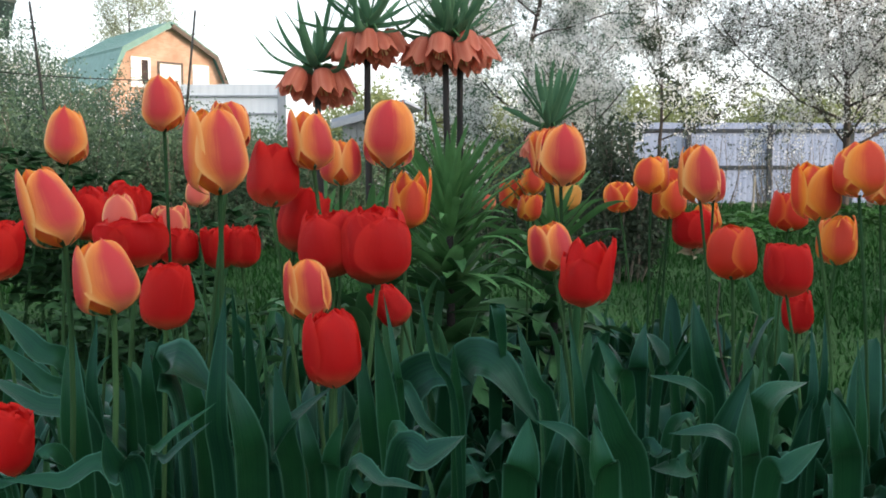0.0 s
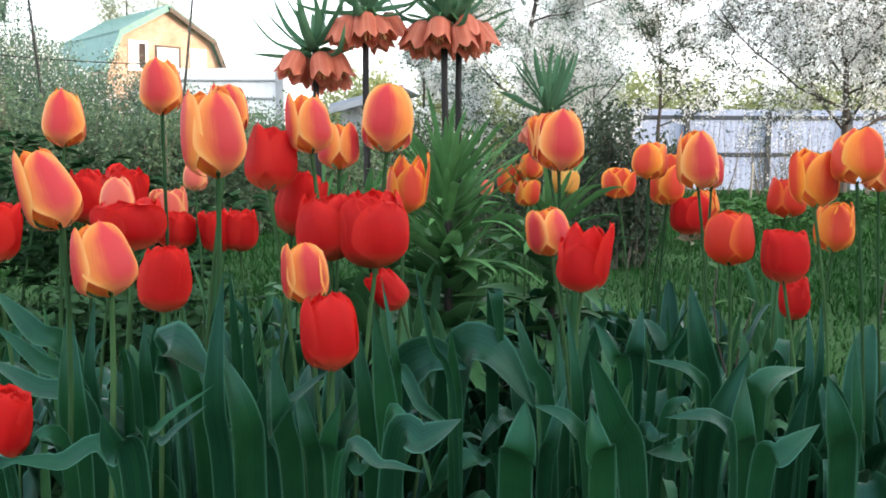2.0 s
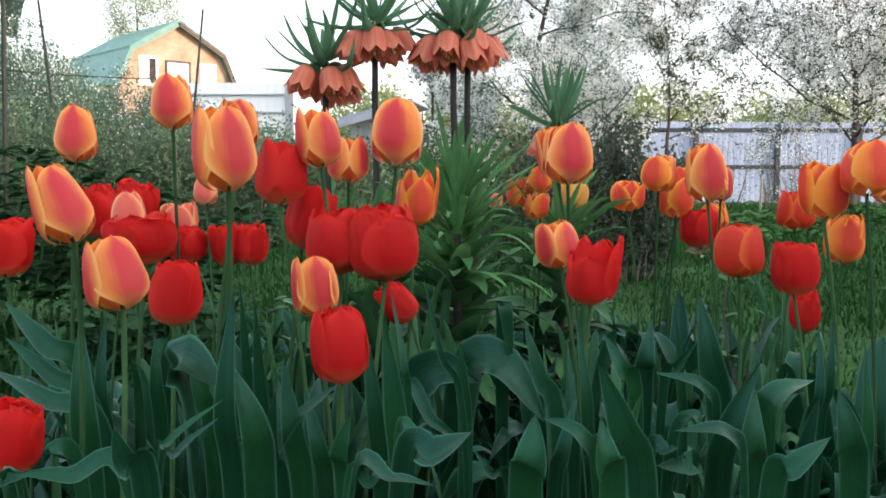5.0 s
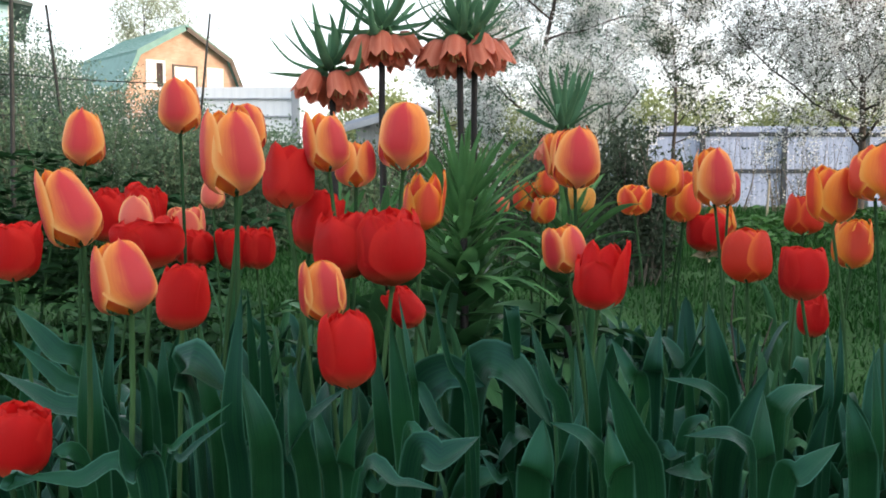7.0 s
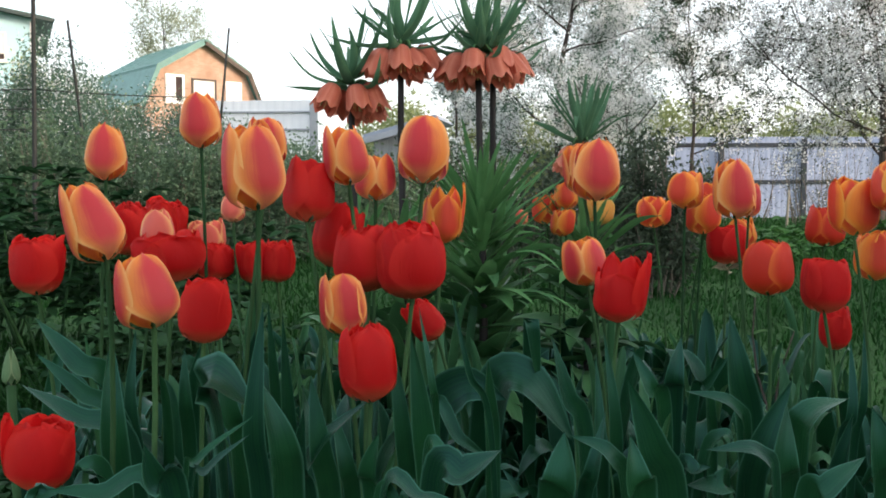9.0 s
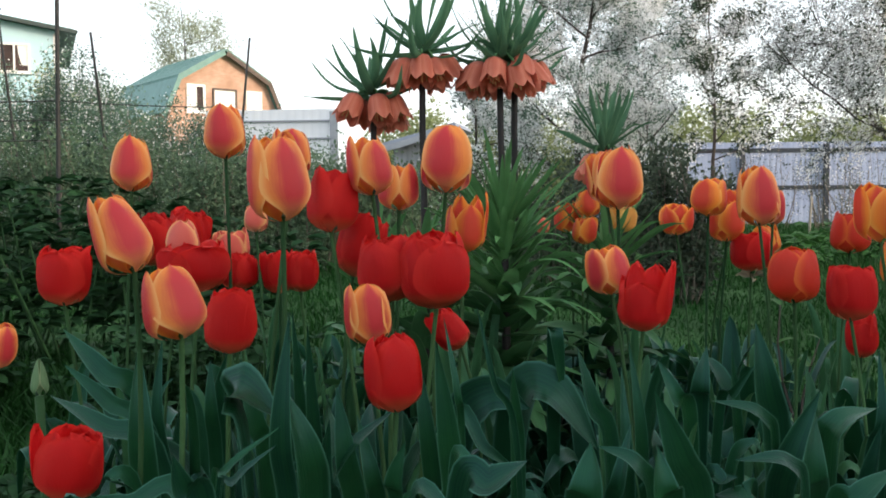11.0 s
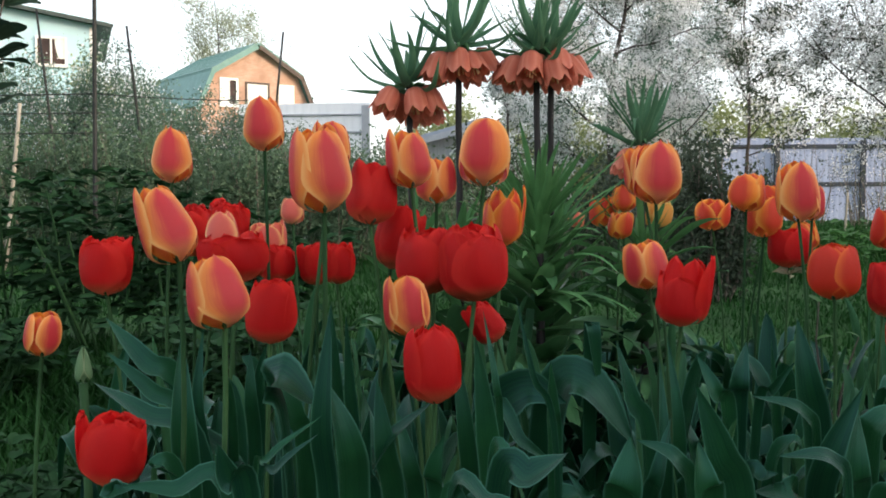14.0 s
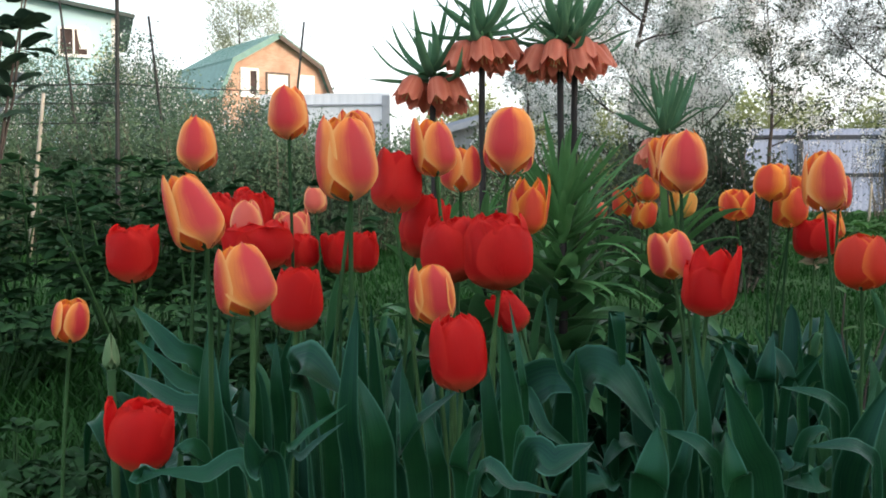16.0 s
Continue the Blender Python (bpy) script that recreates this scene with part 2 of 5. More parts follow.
# ---- mesh helpers ----
def mesh_ob(name, verts, faces, mat, parent=None, uvs=None, smooth=True, label=""):
    me = bpy.data.meshes.new(name)
    me.from_pydata([tuple(v) for v in verts] if not isinstance(verts, np.ndarray) else verts.tolist(), [],
                   faces if not isinstance(faces, np.ndarray) else faces.tolist())
    if uvs is not None:
        layer = me.uv_layers.new(name="UVMap")
        idx = np.empty(len(me.loops), dtype=np.int32)
        me.loops.foreach_get("vertex_index", idx)
        layer.data.foreach_set("uv", np.asarray(uvs, dtype=np.float32)[idx].ravel())
    me.materials.append(mat)
    if smooth:
        me.polygons.foreach_set("use_smooth", [True] * len(me.polygons))
    ob = new(name, me)
    if parent is not None:
        ob.parent = parent
    if label:
        tagged(ob, label)
    return ob


def thing(name, at, label, category, group="", rz=0.0):
    e = new(name)
    e.empty_display_size = 0.02
    e.matrix_world = pose(*at, 0, 0, rz)
    return tagged(e, label, category, group)


def patch(fn, nu, nv):
    """A sheet over u in -1..1 and v in 0..1."""
    us, vs = np.linspace(-1, 1, nu), np.linspace(0, 1, nv)
    verts = [fn(u, v) for v in vs for u in us]
    uvs = [(u * 0.5 + 0.5, v) for v in vs for u in us]
    faces = [(j * nu + i, j * nu + i + 1, (j + 1) * nu + i + 1, (j + 1) * nu + i) for j in range(nv - 1) for i in range(nu - 1)]
    return verts, faces, uvs


def tube(points, radii, sides=6, cap=True):
    """A tapered tube along points."""
    pts = [Vector(p) for p in points]
    verts, faces = [], []
    side = Vector((1, 0, 0))
    for i, p in enumerate(pts):
        d = (pts[min(i + 1, len(pts) - 1)] - pts[max(i - 1, 0)]).normalized()
        a = side - d * side.dot(d)
        if a.length < 1e-3:
            a = Vector((0, 1, 0)) - d * d.y
        a.normalize()
        side = a
        c = d.cross(a)
        for k in range(sides):
            w = 2 * math.pi * k / sides
            verts.append(p + (a * math.cos(w) + c * math.sin(w)) * radii[i])
    for i in range(len(pts) - 1):
        for k in range(sides):
            q = (k + 1) % sides
            faces.append((i * sides + k, i * sides + q, (i + 1) * sides + q, (i + 1) * sides + k))
    if cap:
        faces.append(tuple(range(sides - 1, -1, -1)))
        faces.append(tuple((len(pts) - 1) * sides + k for k in range(sides)))
    return verts, faces


def join(items):
    verts, faces = [], []
    for v, f in items:
        n = len(verts)
        verts += list(v)
        faces += [tuple(i + n for i in q) for q in f]
    return verts, faces


def box(x0, x1, y0, y1, z0, z1):
    v = [(x, y, z) for z in (z0, z1) for y in (y0, y1) for x in (x0, x1)]
    f = [(0, 2, 3, 1), (4, 5, 7, 6), (0, 1, 5, 4), (2, 6, 7, 3), (0, 4, 6, 2), (1, 3, 7, 5)]
    return v, f


def soft_box(name, dims, mat, parent, bevel=0.01, label=""):
    bm = bmesh.new()
    v, f = box(*dims)
    vs = [bm.verts.new(p) for p in v]
    for q in f:
        bm.faces.new([vs[i] for i in q])
    bmesh.ops.bevel(bm, geom=bm.edges[:], offset=bevel, segments=1, affect="EDGES")
    me = bpy.data.meshes.new(name)
    bm.to_mesh(me)
    bm.free()
    me.materials.append(mat)
    ob = new(name, me)
    ob.parent = parent
    if label:
        tagged(ob, label)
    return ob


def prism(outline, y0, y1):
    """An outline in x and z, drawn out along y."""
    n = len(outline)
    v = [(x, y0, z) for x, z in outline] + [(x, y1, z) for x, z in outline]
    f = [tuple(range(n)), tuple(range(2 * n - 1, n - 1, -1))]
    f += [(i, i + n, (i + 1) % n + n, (i + 1) % n) for i in range(n)]
    return v, f


def blade(base, tip, width, arch, roll=0.0, fold=0.25, shape=0.45, nv=12, nu=5, wave=0.0, phase=0.0, hook=0.0, bend=0.0, twist=0.0):
    """A leaf from base to tip. arch lifts its middle, roll turns its face, fold makes it a trough, hook bends the tip down."""
    base, tip = Vector(base), Vector(tip)
    along = (tip - base).normalized()
    flat = along.cross(Vector((0, 0, 1)))
    if flat.length < 1e-3:
        flat = Vector((1, 0, 0))
    flat.normalize()
    mid = (base + tip) / 2 + Vector((0, 0, arch)) + flat * bend
    flat = Matrix.Rotation(radians(roll), 3, along) @ flat

    def fn(u, v):
        p = base * (1 - v) ** 2 + mid * 2 * v * (1 - v) + tip * v * v
        d = ((mid - base) * (1 - v) + (tip - mid) * v).normalized()
        s = (flat - d * flat.dot(d)).normalized()
        if twist:
            s = Matrix.Rotation(radians(twist) * (v - 0.4), 3, d) @ s
        up = s.cross(d)
        w = width * 0.5 * (max(v, 0.0) + 0.04) ** shape * max(1 - v, 0.0) ** 0.62 / (0.45 ** shape * 0.55 ** 0.62)
        p = p + s * (u * w) + up * (abs(u) ** 1.6 * w * fold)
        p = p + up * (wave * width * math.sin(9 * v + phase + 1.5 * u) * abs(u))
        if hook:
            p = p - Vector((0, 0, hook)) * max(0.0, v - 0.55) ** 2 / 0.2
        return p
    return patch(fn, nu, nv)


def scatter(centres, size, rng, aspect=0.55, spread=0.02, up=0.0):
    """Many small leaves as folded diamonds; one array of corners and one of faces."""
    n = len(centres)
    c = centres + rng.normal(0, spread, (n, 3))
    d = rng.normal(0, 1, (n, 3))
    d[:, 2] += up
    d /= np.linalg.norm(d, axis=1, keepdims=True)
    e = rng.normal(0, 1, (n, 3))
    e -= d * (e * d).sum(1, keepdims=True)
    e /= np.linalg.norm(e, axis=1, keepdims=True)
    nrm = np.cross(d, e)
    s = size * rng.uniform(0.65, 1.35, (n, 1))
    v = np.stack([c - d * s * 0.5, c + e * s * aspect * 0.5 + nrm * s * 0.12, c + d * s * 0.5, c - e * s * aspect * 0.5 + nrm * s * 0.12], 1).reshape(-1, 3)
    f = np.arange(4 * n).reshape(-1, 4)
    return v, f


def between(a, b, k):
    return a + (b - a) * k


# ---- ground ----
def ground():
    n = 60
    xs = np.concatenate([np.linspace(-300, -12, 12), np.linspace(-10, 10, n), np.linspace(12, 300, 12)])
    ys = np.concatenate([np.linspace(-300, -4, 10), np.linspace(-2, 24, n), np.linspace(26, 400, 12)])
    verts = [(x, y, 0.018 * noise.noise(Vector((x * 0.8, y * 0.8, 0))) if abs(x) < 11 and -3 < y < 25 else 0) for y in ys for x in xs]
    w = len(xs)
    faces = [(j * w + i, j * w + i + 1, (j + 1) * w + i + 1, (j + 1) * w + i) for j in range(len(ys) - 1) for i in range(w - 1)]
    tagged(mesh_ob("ground", verts, faces, lawn), "green lawn with worn dark patches", "lawn", kind="structure")


def flower_bed():
    def fn(u, v):
        a, q = math.pi * u, v
        wob = 1 + 0.06 * noise.noise(Vector((2 * math.cos(a), 2 * math.sin(a), 0)))
        x, y = 0.05 + math.cos(a) * q * 0.82 * wob, 1.30 + math.sin(a) * q * 1.02 * wob
        rim = 1 - q
        z = -0.03 + 0.075 * min(1, rim * 5) + 0.018 * noise.noise(Vector((x * 9, y * 9, 3)))
        return (x, y, z)
    v, f, uv = patch(fn, 90, 40)
    tagged(mesh_ob("flower_bed", v, f, soil, uvs=uv), "bare dark soil of the flower bed", "soil", kind="structure")


ground()
flower_bed()


# ---- fences ----
def sheet_fence(name, at, rz, length, height, gap, face, rails, label, first=0.0, half_rail=0.045, rail_mat=None):
    """Profiled metal sheets behind steel posts and rails; x runs along it."""
    fence = tagged(thing(name, at, label, "fence", rz=rz), kind="structure")
    count = int(length)
    # trapezoid profile
    prof = []
    x = 0.0
    while x < 1.0 - 1e-6:
        prof += [(x, 0.0), (x + 0.045, 0.0), (x + 0.075, 0.004), (x + 0.10, 0.004)]
        x += 0.125
    prof.append((1.0, 0.0))
    v, f = [], []
    for z in (0.03, height):
        v += [(a, b + 0.03, z) for a, b in prof]
    m = len(prof)
    f = [(i, i + 1, m + i + 1, m + i) for i in range(m - 1)]
    first_sheet = None
    for k in range(count):
        if first_sheet is None:
            ob = mesh_ob("sheet", v, f, face, fence, smooth=False)
            first_sheet = ob
        else:
            ob = new("sheet", first_sheet.data)
            ob.parent = fence
        ob.location = (k * 1.0, 0.0, 0.004 * (k % 3))
    px = first
    while px < length:
        soft_box("post", (px - 0.055, px + 0.055, -0.085, 0.0, -0.2, height - 0.04), rail_mat or fence_steel, fence, 0.006)
        px += gap
    for z in rails:
        soft_box("rail", (0, count, 0.003, 0.028, z - half_rail, z + half_rail), rail_mat or fence_steel, fence, 0.004)
    return fence


sheet_fence("fence_back", (2.2, 21.5, 0), 0.6, 16, 1.84, 1.845, fence_sheet, (1.66, 0.83),
            "pale blue-grey profiled metal fence on dark steel posts", first=1.50)
sheet_fence("fence_side", (-4.3, 14.0, 0), -1.0, 2, 1.95, 1.95, fence_white, (1.78, 1.52, 0.8),
            "white profiled metal fence with thin rails", first=1.95, half_rail=0.014, rail_mat=rail_pale)


# same fence added out of view beside the garden to block the low sun
sheet_fence("shade_fence", (5.6, -11.0, 0), 90, 16, 2.2, 2.0, fence_sheet, (1.9, 0.9),
            "unseen pale blue-grey metal fence added to shade the bed", first=0.5)


# ---- houses ----
def window(parent, x0, x1, z0, z1, y, glass_mats, frame_w=0.07, frame_mat=None):
    """A framed window in a wall that faces -y, with one pane for each of glass_mats."""
    frame_mat = frame_mat or white_paint
    w = mesh_ob("window", *join([box(x0, x1, y - 0.05, y + 0.02, z0, z0 + frame_w), box(x0, x1, y - 0.05, y + 0.02, z1 - frame_w, z1),
                                 box(x0, x0 + frame_w, y - 0.05, y + 0.02, z0 + frame_w, z1 - frame_w), box(x1 - frame_w, x1, y - 0.05, y + 0.02, z0 + frame_w, z1 - frame_w)]),
                frame_mat, parent, smooth=False)
    n = len(glass_mats)
    inner0, inner1 = x0 + frame_w, x1 - frame_w
    for i, g in enumerate(glass_mats):
        a, b = between(inner0, inner1, i / n), between(inner0, inner1, (i + 1) / n)
        mesh_ob("pane", *box(a + (0.03 if i else 0), b - (0.03 if i < n - 1 else 0), y - 0.01, y + 0.01, z0 + frame_w, z1 - frame_w), g, w, smooth=False)
        if i:
            mesh_ob("mullion", *box(a - 0.03, a + 0.03, y - 0.045, y + 0.015, z0 + frame_w, z1 - frame_w), frame_mat, w, smooth=False)
    mesh_ob("sill", *box(x0 - 0.05, x1 + 0.05, y - 0.12, y + 0.02, z0 - 0.04, z0), white_paint, w, smooth=False)
    return w


def slab(a, b, y0, y1, thick):
    """A roof slope from a to b, each (x, z), drawn out along y."""
    dx, dz = b[0] - a[0], b[1] - a[1]
    l = math.hypot(dx, dz)
    nx, nz = -dz / l * thick, dx / l * thick
    if nz < 0:
        nx, nz = -nx, -nz
    return prism([a, b, (b[0] + nx, b[1] + nz), (a[0] + nx, a[1] + nz)], y0, y1)


def brick_house():
    h = thing("brick_house", (-13.73, 48.0, 0), "brick house with green metal gambrel roof", "house", rz=42)
    half, brk, eave, brk_z, top = 3.1, 2.38, 5.25, 6.85, 8.25
    gable = [(-half, 0), (half, 0), (half, eave), (brk, brk_z), (0, top), (-brk, brk_z), (-half, eave)]
    mesh_ob("wall", *prism(gable, 0, 7.0), brick, h, smooth=False)
    over = 0.35
    for s in (-1, 1):
        lo = (s * (half + 0.12), eave - 0.25)
        roof = mesh_ob("lower_slope", *slab(lo, (s * (brk + 0.02), brk_z + 0.03), -over, 7.3, 0.12), roof_green, h, smooth=False)
        # right-hand boards are darker: the overhang's shaded underside put into the colour
        mesh_ob("barge_board", *slab((lo[0], lo[1] - 0.2), (s * (brk + 0.02), brk_z - 0.17), -over - 0.03, -over + 0.04, 0.22), roof_green if s < 0 else roof_trim, roof, smooth=False)
        roof = mesh_ob("upper_slope", *slab((s * (brk + 0.12), brk_z - 0.02), (0, top + 0.05), -over, 7.3, 0.12), roof_green, h, smooth=False)
        mesh_ob("barge_board", *slab((s * (brk + 0.12), brk_z - 0.22), (0, top - 0.15), -over - 0.03, -over + 0.04, 0.22), roof_green if s < 0 else roof_trim, roof, smooth=False)
        mesh_ob("eave_trim", *box(s * (brk + 0.13) - 0.06, s * (brk + 0.13) + 0.06, -over, 7.3, brk_z - 0.05, brk_z + 0.05), roof_green, h, smooth=False)
        for k in range(11):
            y = 0.1 + k * 0.66
            mesh_ob("seam", *slab((s * (brk + 0.1), brk_z + 0.12), (s * 0.05, top + 0.16), y, y + 0.04, 0.03), roof_green, h, smooth=False)
    window(h, -2.02, -1.02, 5.12, 6.55, -0.02, [white_paint, dark_room], 0.12)
    window(h, -0.62, 0.72, 4.85, 6.42, -0.02, [curtain], 0.09, roof_trim)
    window(h, 1.25, 2.15, 5.05, 6.4, -0.02, [curtain, curtain], 0.12)


eave_dark = plain_mat("eave_dark", (0.035, 0.05, 0.048), (0.06, 0.08, 0.075), 6, 0.6)


def turquoise_house():
    h = thing("rendered_house", (-14.0, 30.0, 0), "turquoise rendered house with dark green eaves", "house", rz=26)
    mesh_ob("wall", *prism([(-9, 0), (0, 0), (0, 6.15), (-9, 7.55)], 0, 8), turquoise, h, smooth=False)
    mesh_ob("corner_trim", *box(-0.10, 0.03, -0.03, 0.1, 0, 6.05), white_paint, h, smooth=False)
    roof = mesh_ob("roof", *slab((-9.2, 7.60), (0.5, 6.12), -0.35, 8.3, 0.06), roof_green, h, smooth=False)
    mesh_ob("fascia", *slab((-9.2, 7.52), (0.62, 6.02), -0.43, -0.37, 0.11), eave_dark, roof, smooth=False)
    mesh_ob("soffit", *slab((-9.2, 7.54), (0.60, 6.05), -0.37, 8.3, 0.04), eave_dark, roof, smooth=False)
    window(h, -1.72, -0.79, 4.75, 5.68, -0.03, [dark_room, dark_room], 0.065)
    v, f, uv = patch(lambda u, v: (-0.99 + 0.05 * v * v + u * 0.16 * (1 - 0.45 * v * v), -0.052 + 0.006 * math.sin(20 * u), 5.61 - 0.62 * v), 14, 6)
    mesh_ob("curtain", v, f, curtain, h, uvs=uv)


def shed():
    h = thing("garden_shed", (-1.2, 16.0, 0), "small garden shed with a grey sloping roof", "shed", rz=-8)
    mesh_ob("wall", *prism([(-0.5, 0), (0.5, 0), (0.5, 1.74), (-0.5, 1.48)], 0, 1.4), plank_mat, h, smooth=False)
    mesh_ob("roof", *slab((-0.62, 1.50), (0.62, 1.82), -0.25, 1.6, 0.06), roof_grey, h, smooth=False)
    mesh_ob("fascia", *slab((-0.62, 1.40), (0.62, 1.72), -0.28, -0.24, 0.1), rail_pale, h, smooth=False)
    for i in range(4):
        mesh_ob("plank", *box(-0.48 + i * 0.24, -0.48 + i * 0.24 + 0.225, -0.025, -0.003, 0.02, 1.47 + 0.06 * i), plank_mat, h, smooth=False)


plank_mat = plain_mat("shed_plank", (0.24, 0.26, 0.29), (0.34, 0.36, 0.39), 14, 0.85, stretch=(1, 1, 0.1))
brick_house()
turquoise_house()
shed()


# ---- poles and wires ----
def pole(name, foot, head, r, mat, label, category="pole"):
    e = thing(name, (foot[0], foot[1], 0), label, category)
    rel = Vector(head) - Vector((foot[0], foot[1], 0))
    pts = [rel * k + Vector((0.012 * math.sin(7 * k + foot[0]), 0, 0)) * (1 if r < 0.012 else 0) for k in (-0.02, 0.25, 0.5, 0.75, 1.0)]
    mesh_ob("shaft", *tube(pts, [r, r, r * 0.95, r * 0.9, r * 0.8], 8), mat, e)
    return e


pole("trellis_pole", (-2.83, 6.0), (-2.79, 6.0, 2.35), 0.016, dark_metal, "tall dark steel trellis pole")
pole("trellis_rod", (-3.62, 9.0), (-3.87, 9.0, 2.22), 0.016, dark_metal, "thin dark leaning trellis rod")
pole("trellis_rod", (-4.52, 9.0), (-4.78, 9.0, 2.40), 0.014, dark_metal, "thin dark leaning trellis rod")
pole("trellis_rod", (-2.55, 9.0), (-2.32, 9.0, 2.14), 0.013, dark_metal, "thin dark leaning trellis rod")
pole("garden_stake", (-4.02, 7.0), (-3.87, 7.0, 1.28), 0.017, pale_wood, "pale wooden garden stake", "stake")
pole("garden_stake", (4.90, 15.0), (4.93, 15.0, 0.62), 0.02, pale_wood, "pale wooden garden stake", "stake")


def wire(name, a, b, sag, r, label):
    a, b = Vector(a), Vector(b)
    e = thing(name, a, label, "wire")
    pts = [(b - a) * k + Vector((0, 0, -sag * 4 * k * (1 - k))) for k in np.linspace(0, 1, 9)]
    mesh_ob("strand", *tube(pts, [r] * 9, 5), dark_metal, e)


wire("trellis_wire", (-6.5, 6.02, 1.27), (-2.80, 6.02, 1.235), 0.02, 0.005, "taut dark trellis wire")
wire("trellis_wire", (-2.80, 6.02, 1.235), (-1.9, 6.4, 1.22), 0.01, 0.004, "taut dark trellis wire")
wire("trellis_wire", (-6.5, 7.0, 1.22), (-3.2, 7.0, 1.20), 0.01, 0.005, "taut dark trellis wire")
wire("trellis_wire", (-6.5, 7.0, 1.06), (-3.2, 7.0, 1.05), 0.01, 0.005, "taut dark trellis wire")


# ---- trees and shrubs ----
def limb_path(start, heading, length, rng, steps=5, wander=0.25, lift=0.0):
    pts = [Vector(start)]
    d = Vector(heading).normalized()
    for _ in range(steps):
        d = (d + Vector(rng.normal(0, wander, 3)) + Vector((0, 0, lift))).normalized()
        pts.append(pts[-1] + d * (length / steps))
    return pts


def tree(name, at, label, seed, height, fork, spread, trunk_r, limbs, twigs, leaves, lift=0.1, lean=(0, 0), bark_mat=None, twigs2=4, category="tree"):
    """A trunk, limbs with side branches and twigs, and crowns of small leaves. leaves: rows of (material, number, size, spread, part name)."""
    rng = np.random.default_rng(seed)
    bark_mat = bark_mat or bark
    t = thing(name, (at[0], at[1], 0), label, category)
    trunk = limb_path((0, 0, -0.1), (lean[0], lean[1], 1), fork + 0.1, rng, 5, 0.07, 0.1)
    top = limb_path(trunk[-1], (lean[0] * 0.5, lean[1] * 0.5, 1), (height - fork) * 0.8, rng, 5, 0.12, 0.15)
    axis = trunk + top[1:]
    mesh_ob("trunk", *tube(axis, [between(trunk_r, trunk_r * 0.15, k / (len(axis) - 1)) for k in range(len(axis))], 8), bark_mat, t)
    ends = []
    for i in range(limbs):
        k = between(len(trunk) - 2, len(axis) - 2, i / max(1, limbs - 1))
        j = int(k)
        start = axis[j].lerp(axis[j + 1], k - j)
        w = i * 2.4 + rng.uniform(-0.5, 0.5)
        reach = spread * between(1.0, 0.45, i / limbs) * rng.uniform(0.8, 1.15)
        path = limb_path(start, (math.cos(w), math.sin(w), rng.uniform(0.15, 0.7)), reach, rng, 6, 0.2, lift)
        r0 = trunk_r * between(0.28, 0.16, i / limbs)
        pieces = [tube(path, [between(r0, r0 * 0.3, q / 6) for q in range(7)], 6)]
        for _ in range(twigs):
            q = rng.integers(1, 6)
            d = (path[q + 1] - path[q]).normalized() + Vector(rng.normal(0, 0.6, 3)) + Vector((0, 0, 0.2))
            sub = limb_path(path[q], d, reach * rng.uniform(0.3, 0.55), rng, 4, 0.22, lift)
            pieces.append(tube(sub, [r0 * 0.34, r0 * 0.28, r0 * 0.22, r0 * 0.16, r0 * 0.1], 4, False))
            ends += sub[1:]
            for _ in range(twigs2):
                q2 = rng.integers(1, 4)
                tw = limb_path(sub[q2], (sub[q2 + 1] - sub[q2]).normalized() + Vector(rng.normal(0, 0.7, 3)), reach * rng.uniform(0.12, 0.28), rng, 3, 0.2, lift)
                pieces.append(tube(tw, [r0 * 0.14, r0 * 0.12, r0 * 0.1, r0 * 0.06], 3, False))
                ends += tw[1:]
                ends += [tw[1].lerp(tw[2], 0.5), tw[2].lerp(tw[3], 0.5)]
        mesh_ob("limb", *join(pieces), bark_mat, t)
    pts = np.array([tuple(p) for p in ends])
    for mat, n, size, loose, part_name in leaves:
        heads = max(1, n // 9) if size < 0.05 else n
        c = pts[rng.integers(0, len(pts), heads)]
        if size < 0.05:
            c = np.repeat(c + rng.normal(0, loose, c.shape), 9, axis=0)
        v, f = scatter(c, size, rng, 0.7, 0.026 if size < 0.05 else loose)
        mesh_ob(part_name, v, f, mat, t, smooth=False)
    return t


def cane_shrub(name, at, label, seed, height, width, canes, n, size, mat, extra=None, cane_mat=None, low=0.15, category="shrub"):
    """Upright canes from one root, leafy along their length."""
    rng = np.random.default_rng(seed)
    s = thing(name, (at[0], at[1], 0), label, category)
    pts = []
    for i in range(canes):
        w, q = rng.uniform(0, 6.28), rng.uniform(0.1, 1) ** 0.6
        foot = (0.35 * width * q * math.cos(w), 0.35 * width * q * math.sin(w), -0.03)
        p = limb_path(foot, (0.35 * math.cos(w) * q, 0.35 * math.sin(w) * q, 1.2), height * rng.uniform(0.78, 1.15), rng, 6, 0.09, 0.06)
        mesh_ob("cane", *tube(p, [0.009, 0.008, 0.007, 0.006, 0.005, 0.004, 0.002], 4, False), cane_mat or grey_cane, s)
        for k in range(40):
            z = between(low, 1, rng.random()) * 6 * 0.999
            j = int(z)
            pts.append(tuple(p[j].lerp(p[j + 1], z - j)))
    pts = np.array(pts)
    v, f = scatter(pts[rng.integers(0, len(pts), n)], size, rng, 0.55, width * 0.10)
    mesh_ob("crown", v, f, mat, s, smooth=False)
    if extra:
        m2, n2, s2 = extra
        v, f = scatter(pts[rng.integers(0, len(pts), n2)], s2, rng, 0.8, width * 0.10)
        tagged(mesh_ob("blossom", v, f, m2, s, smooth=False), kind="stuff")
    return s


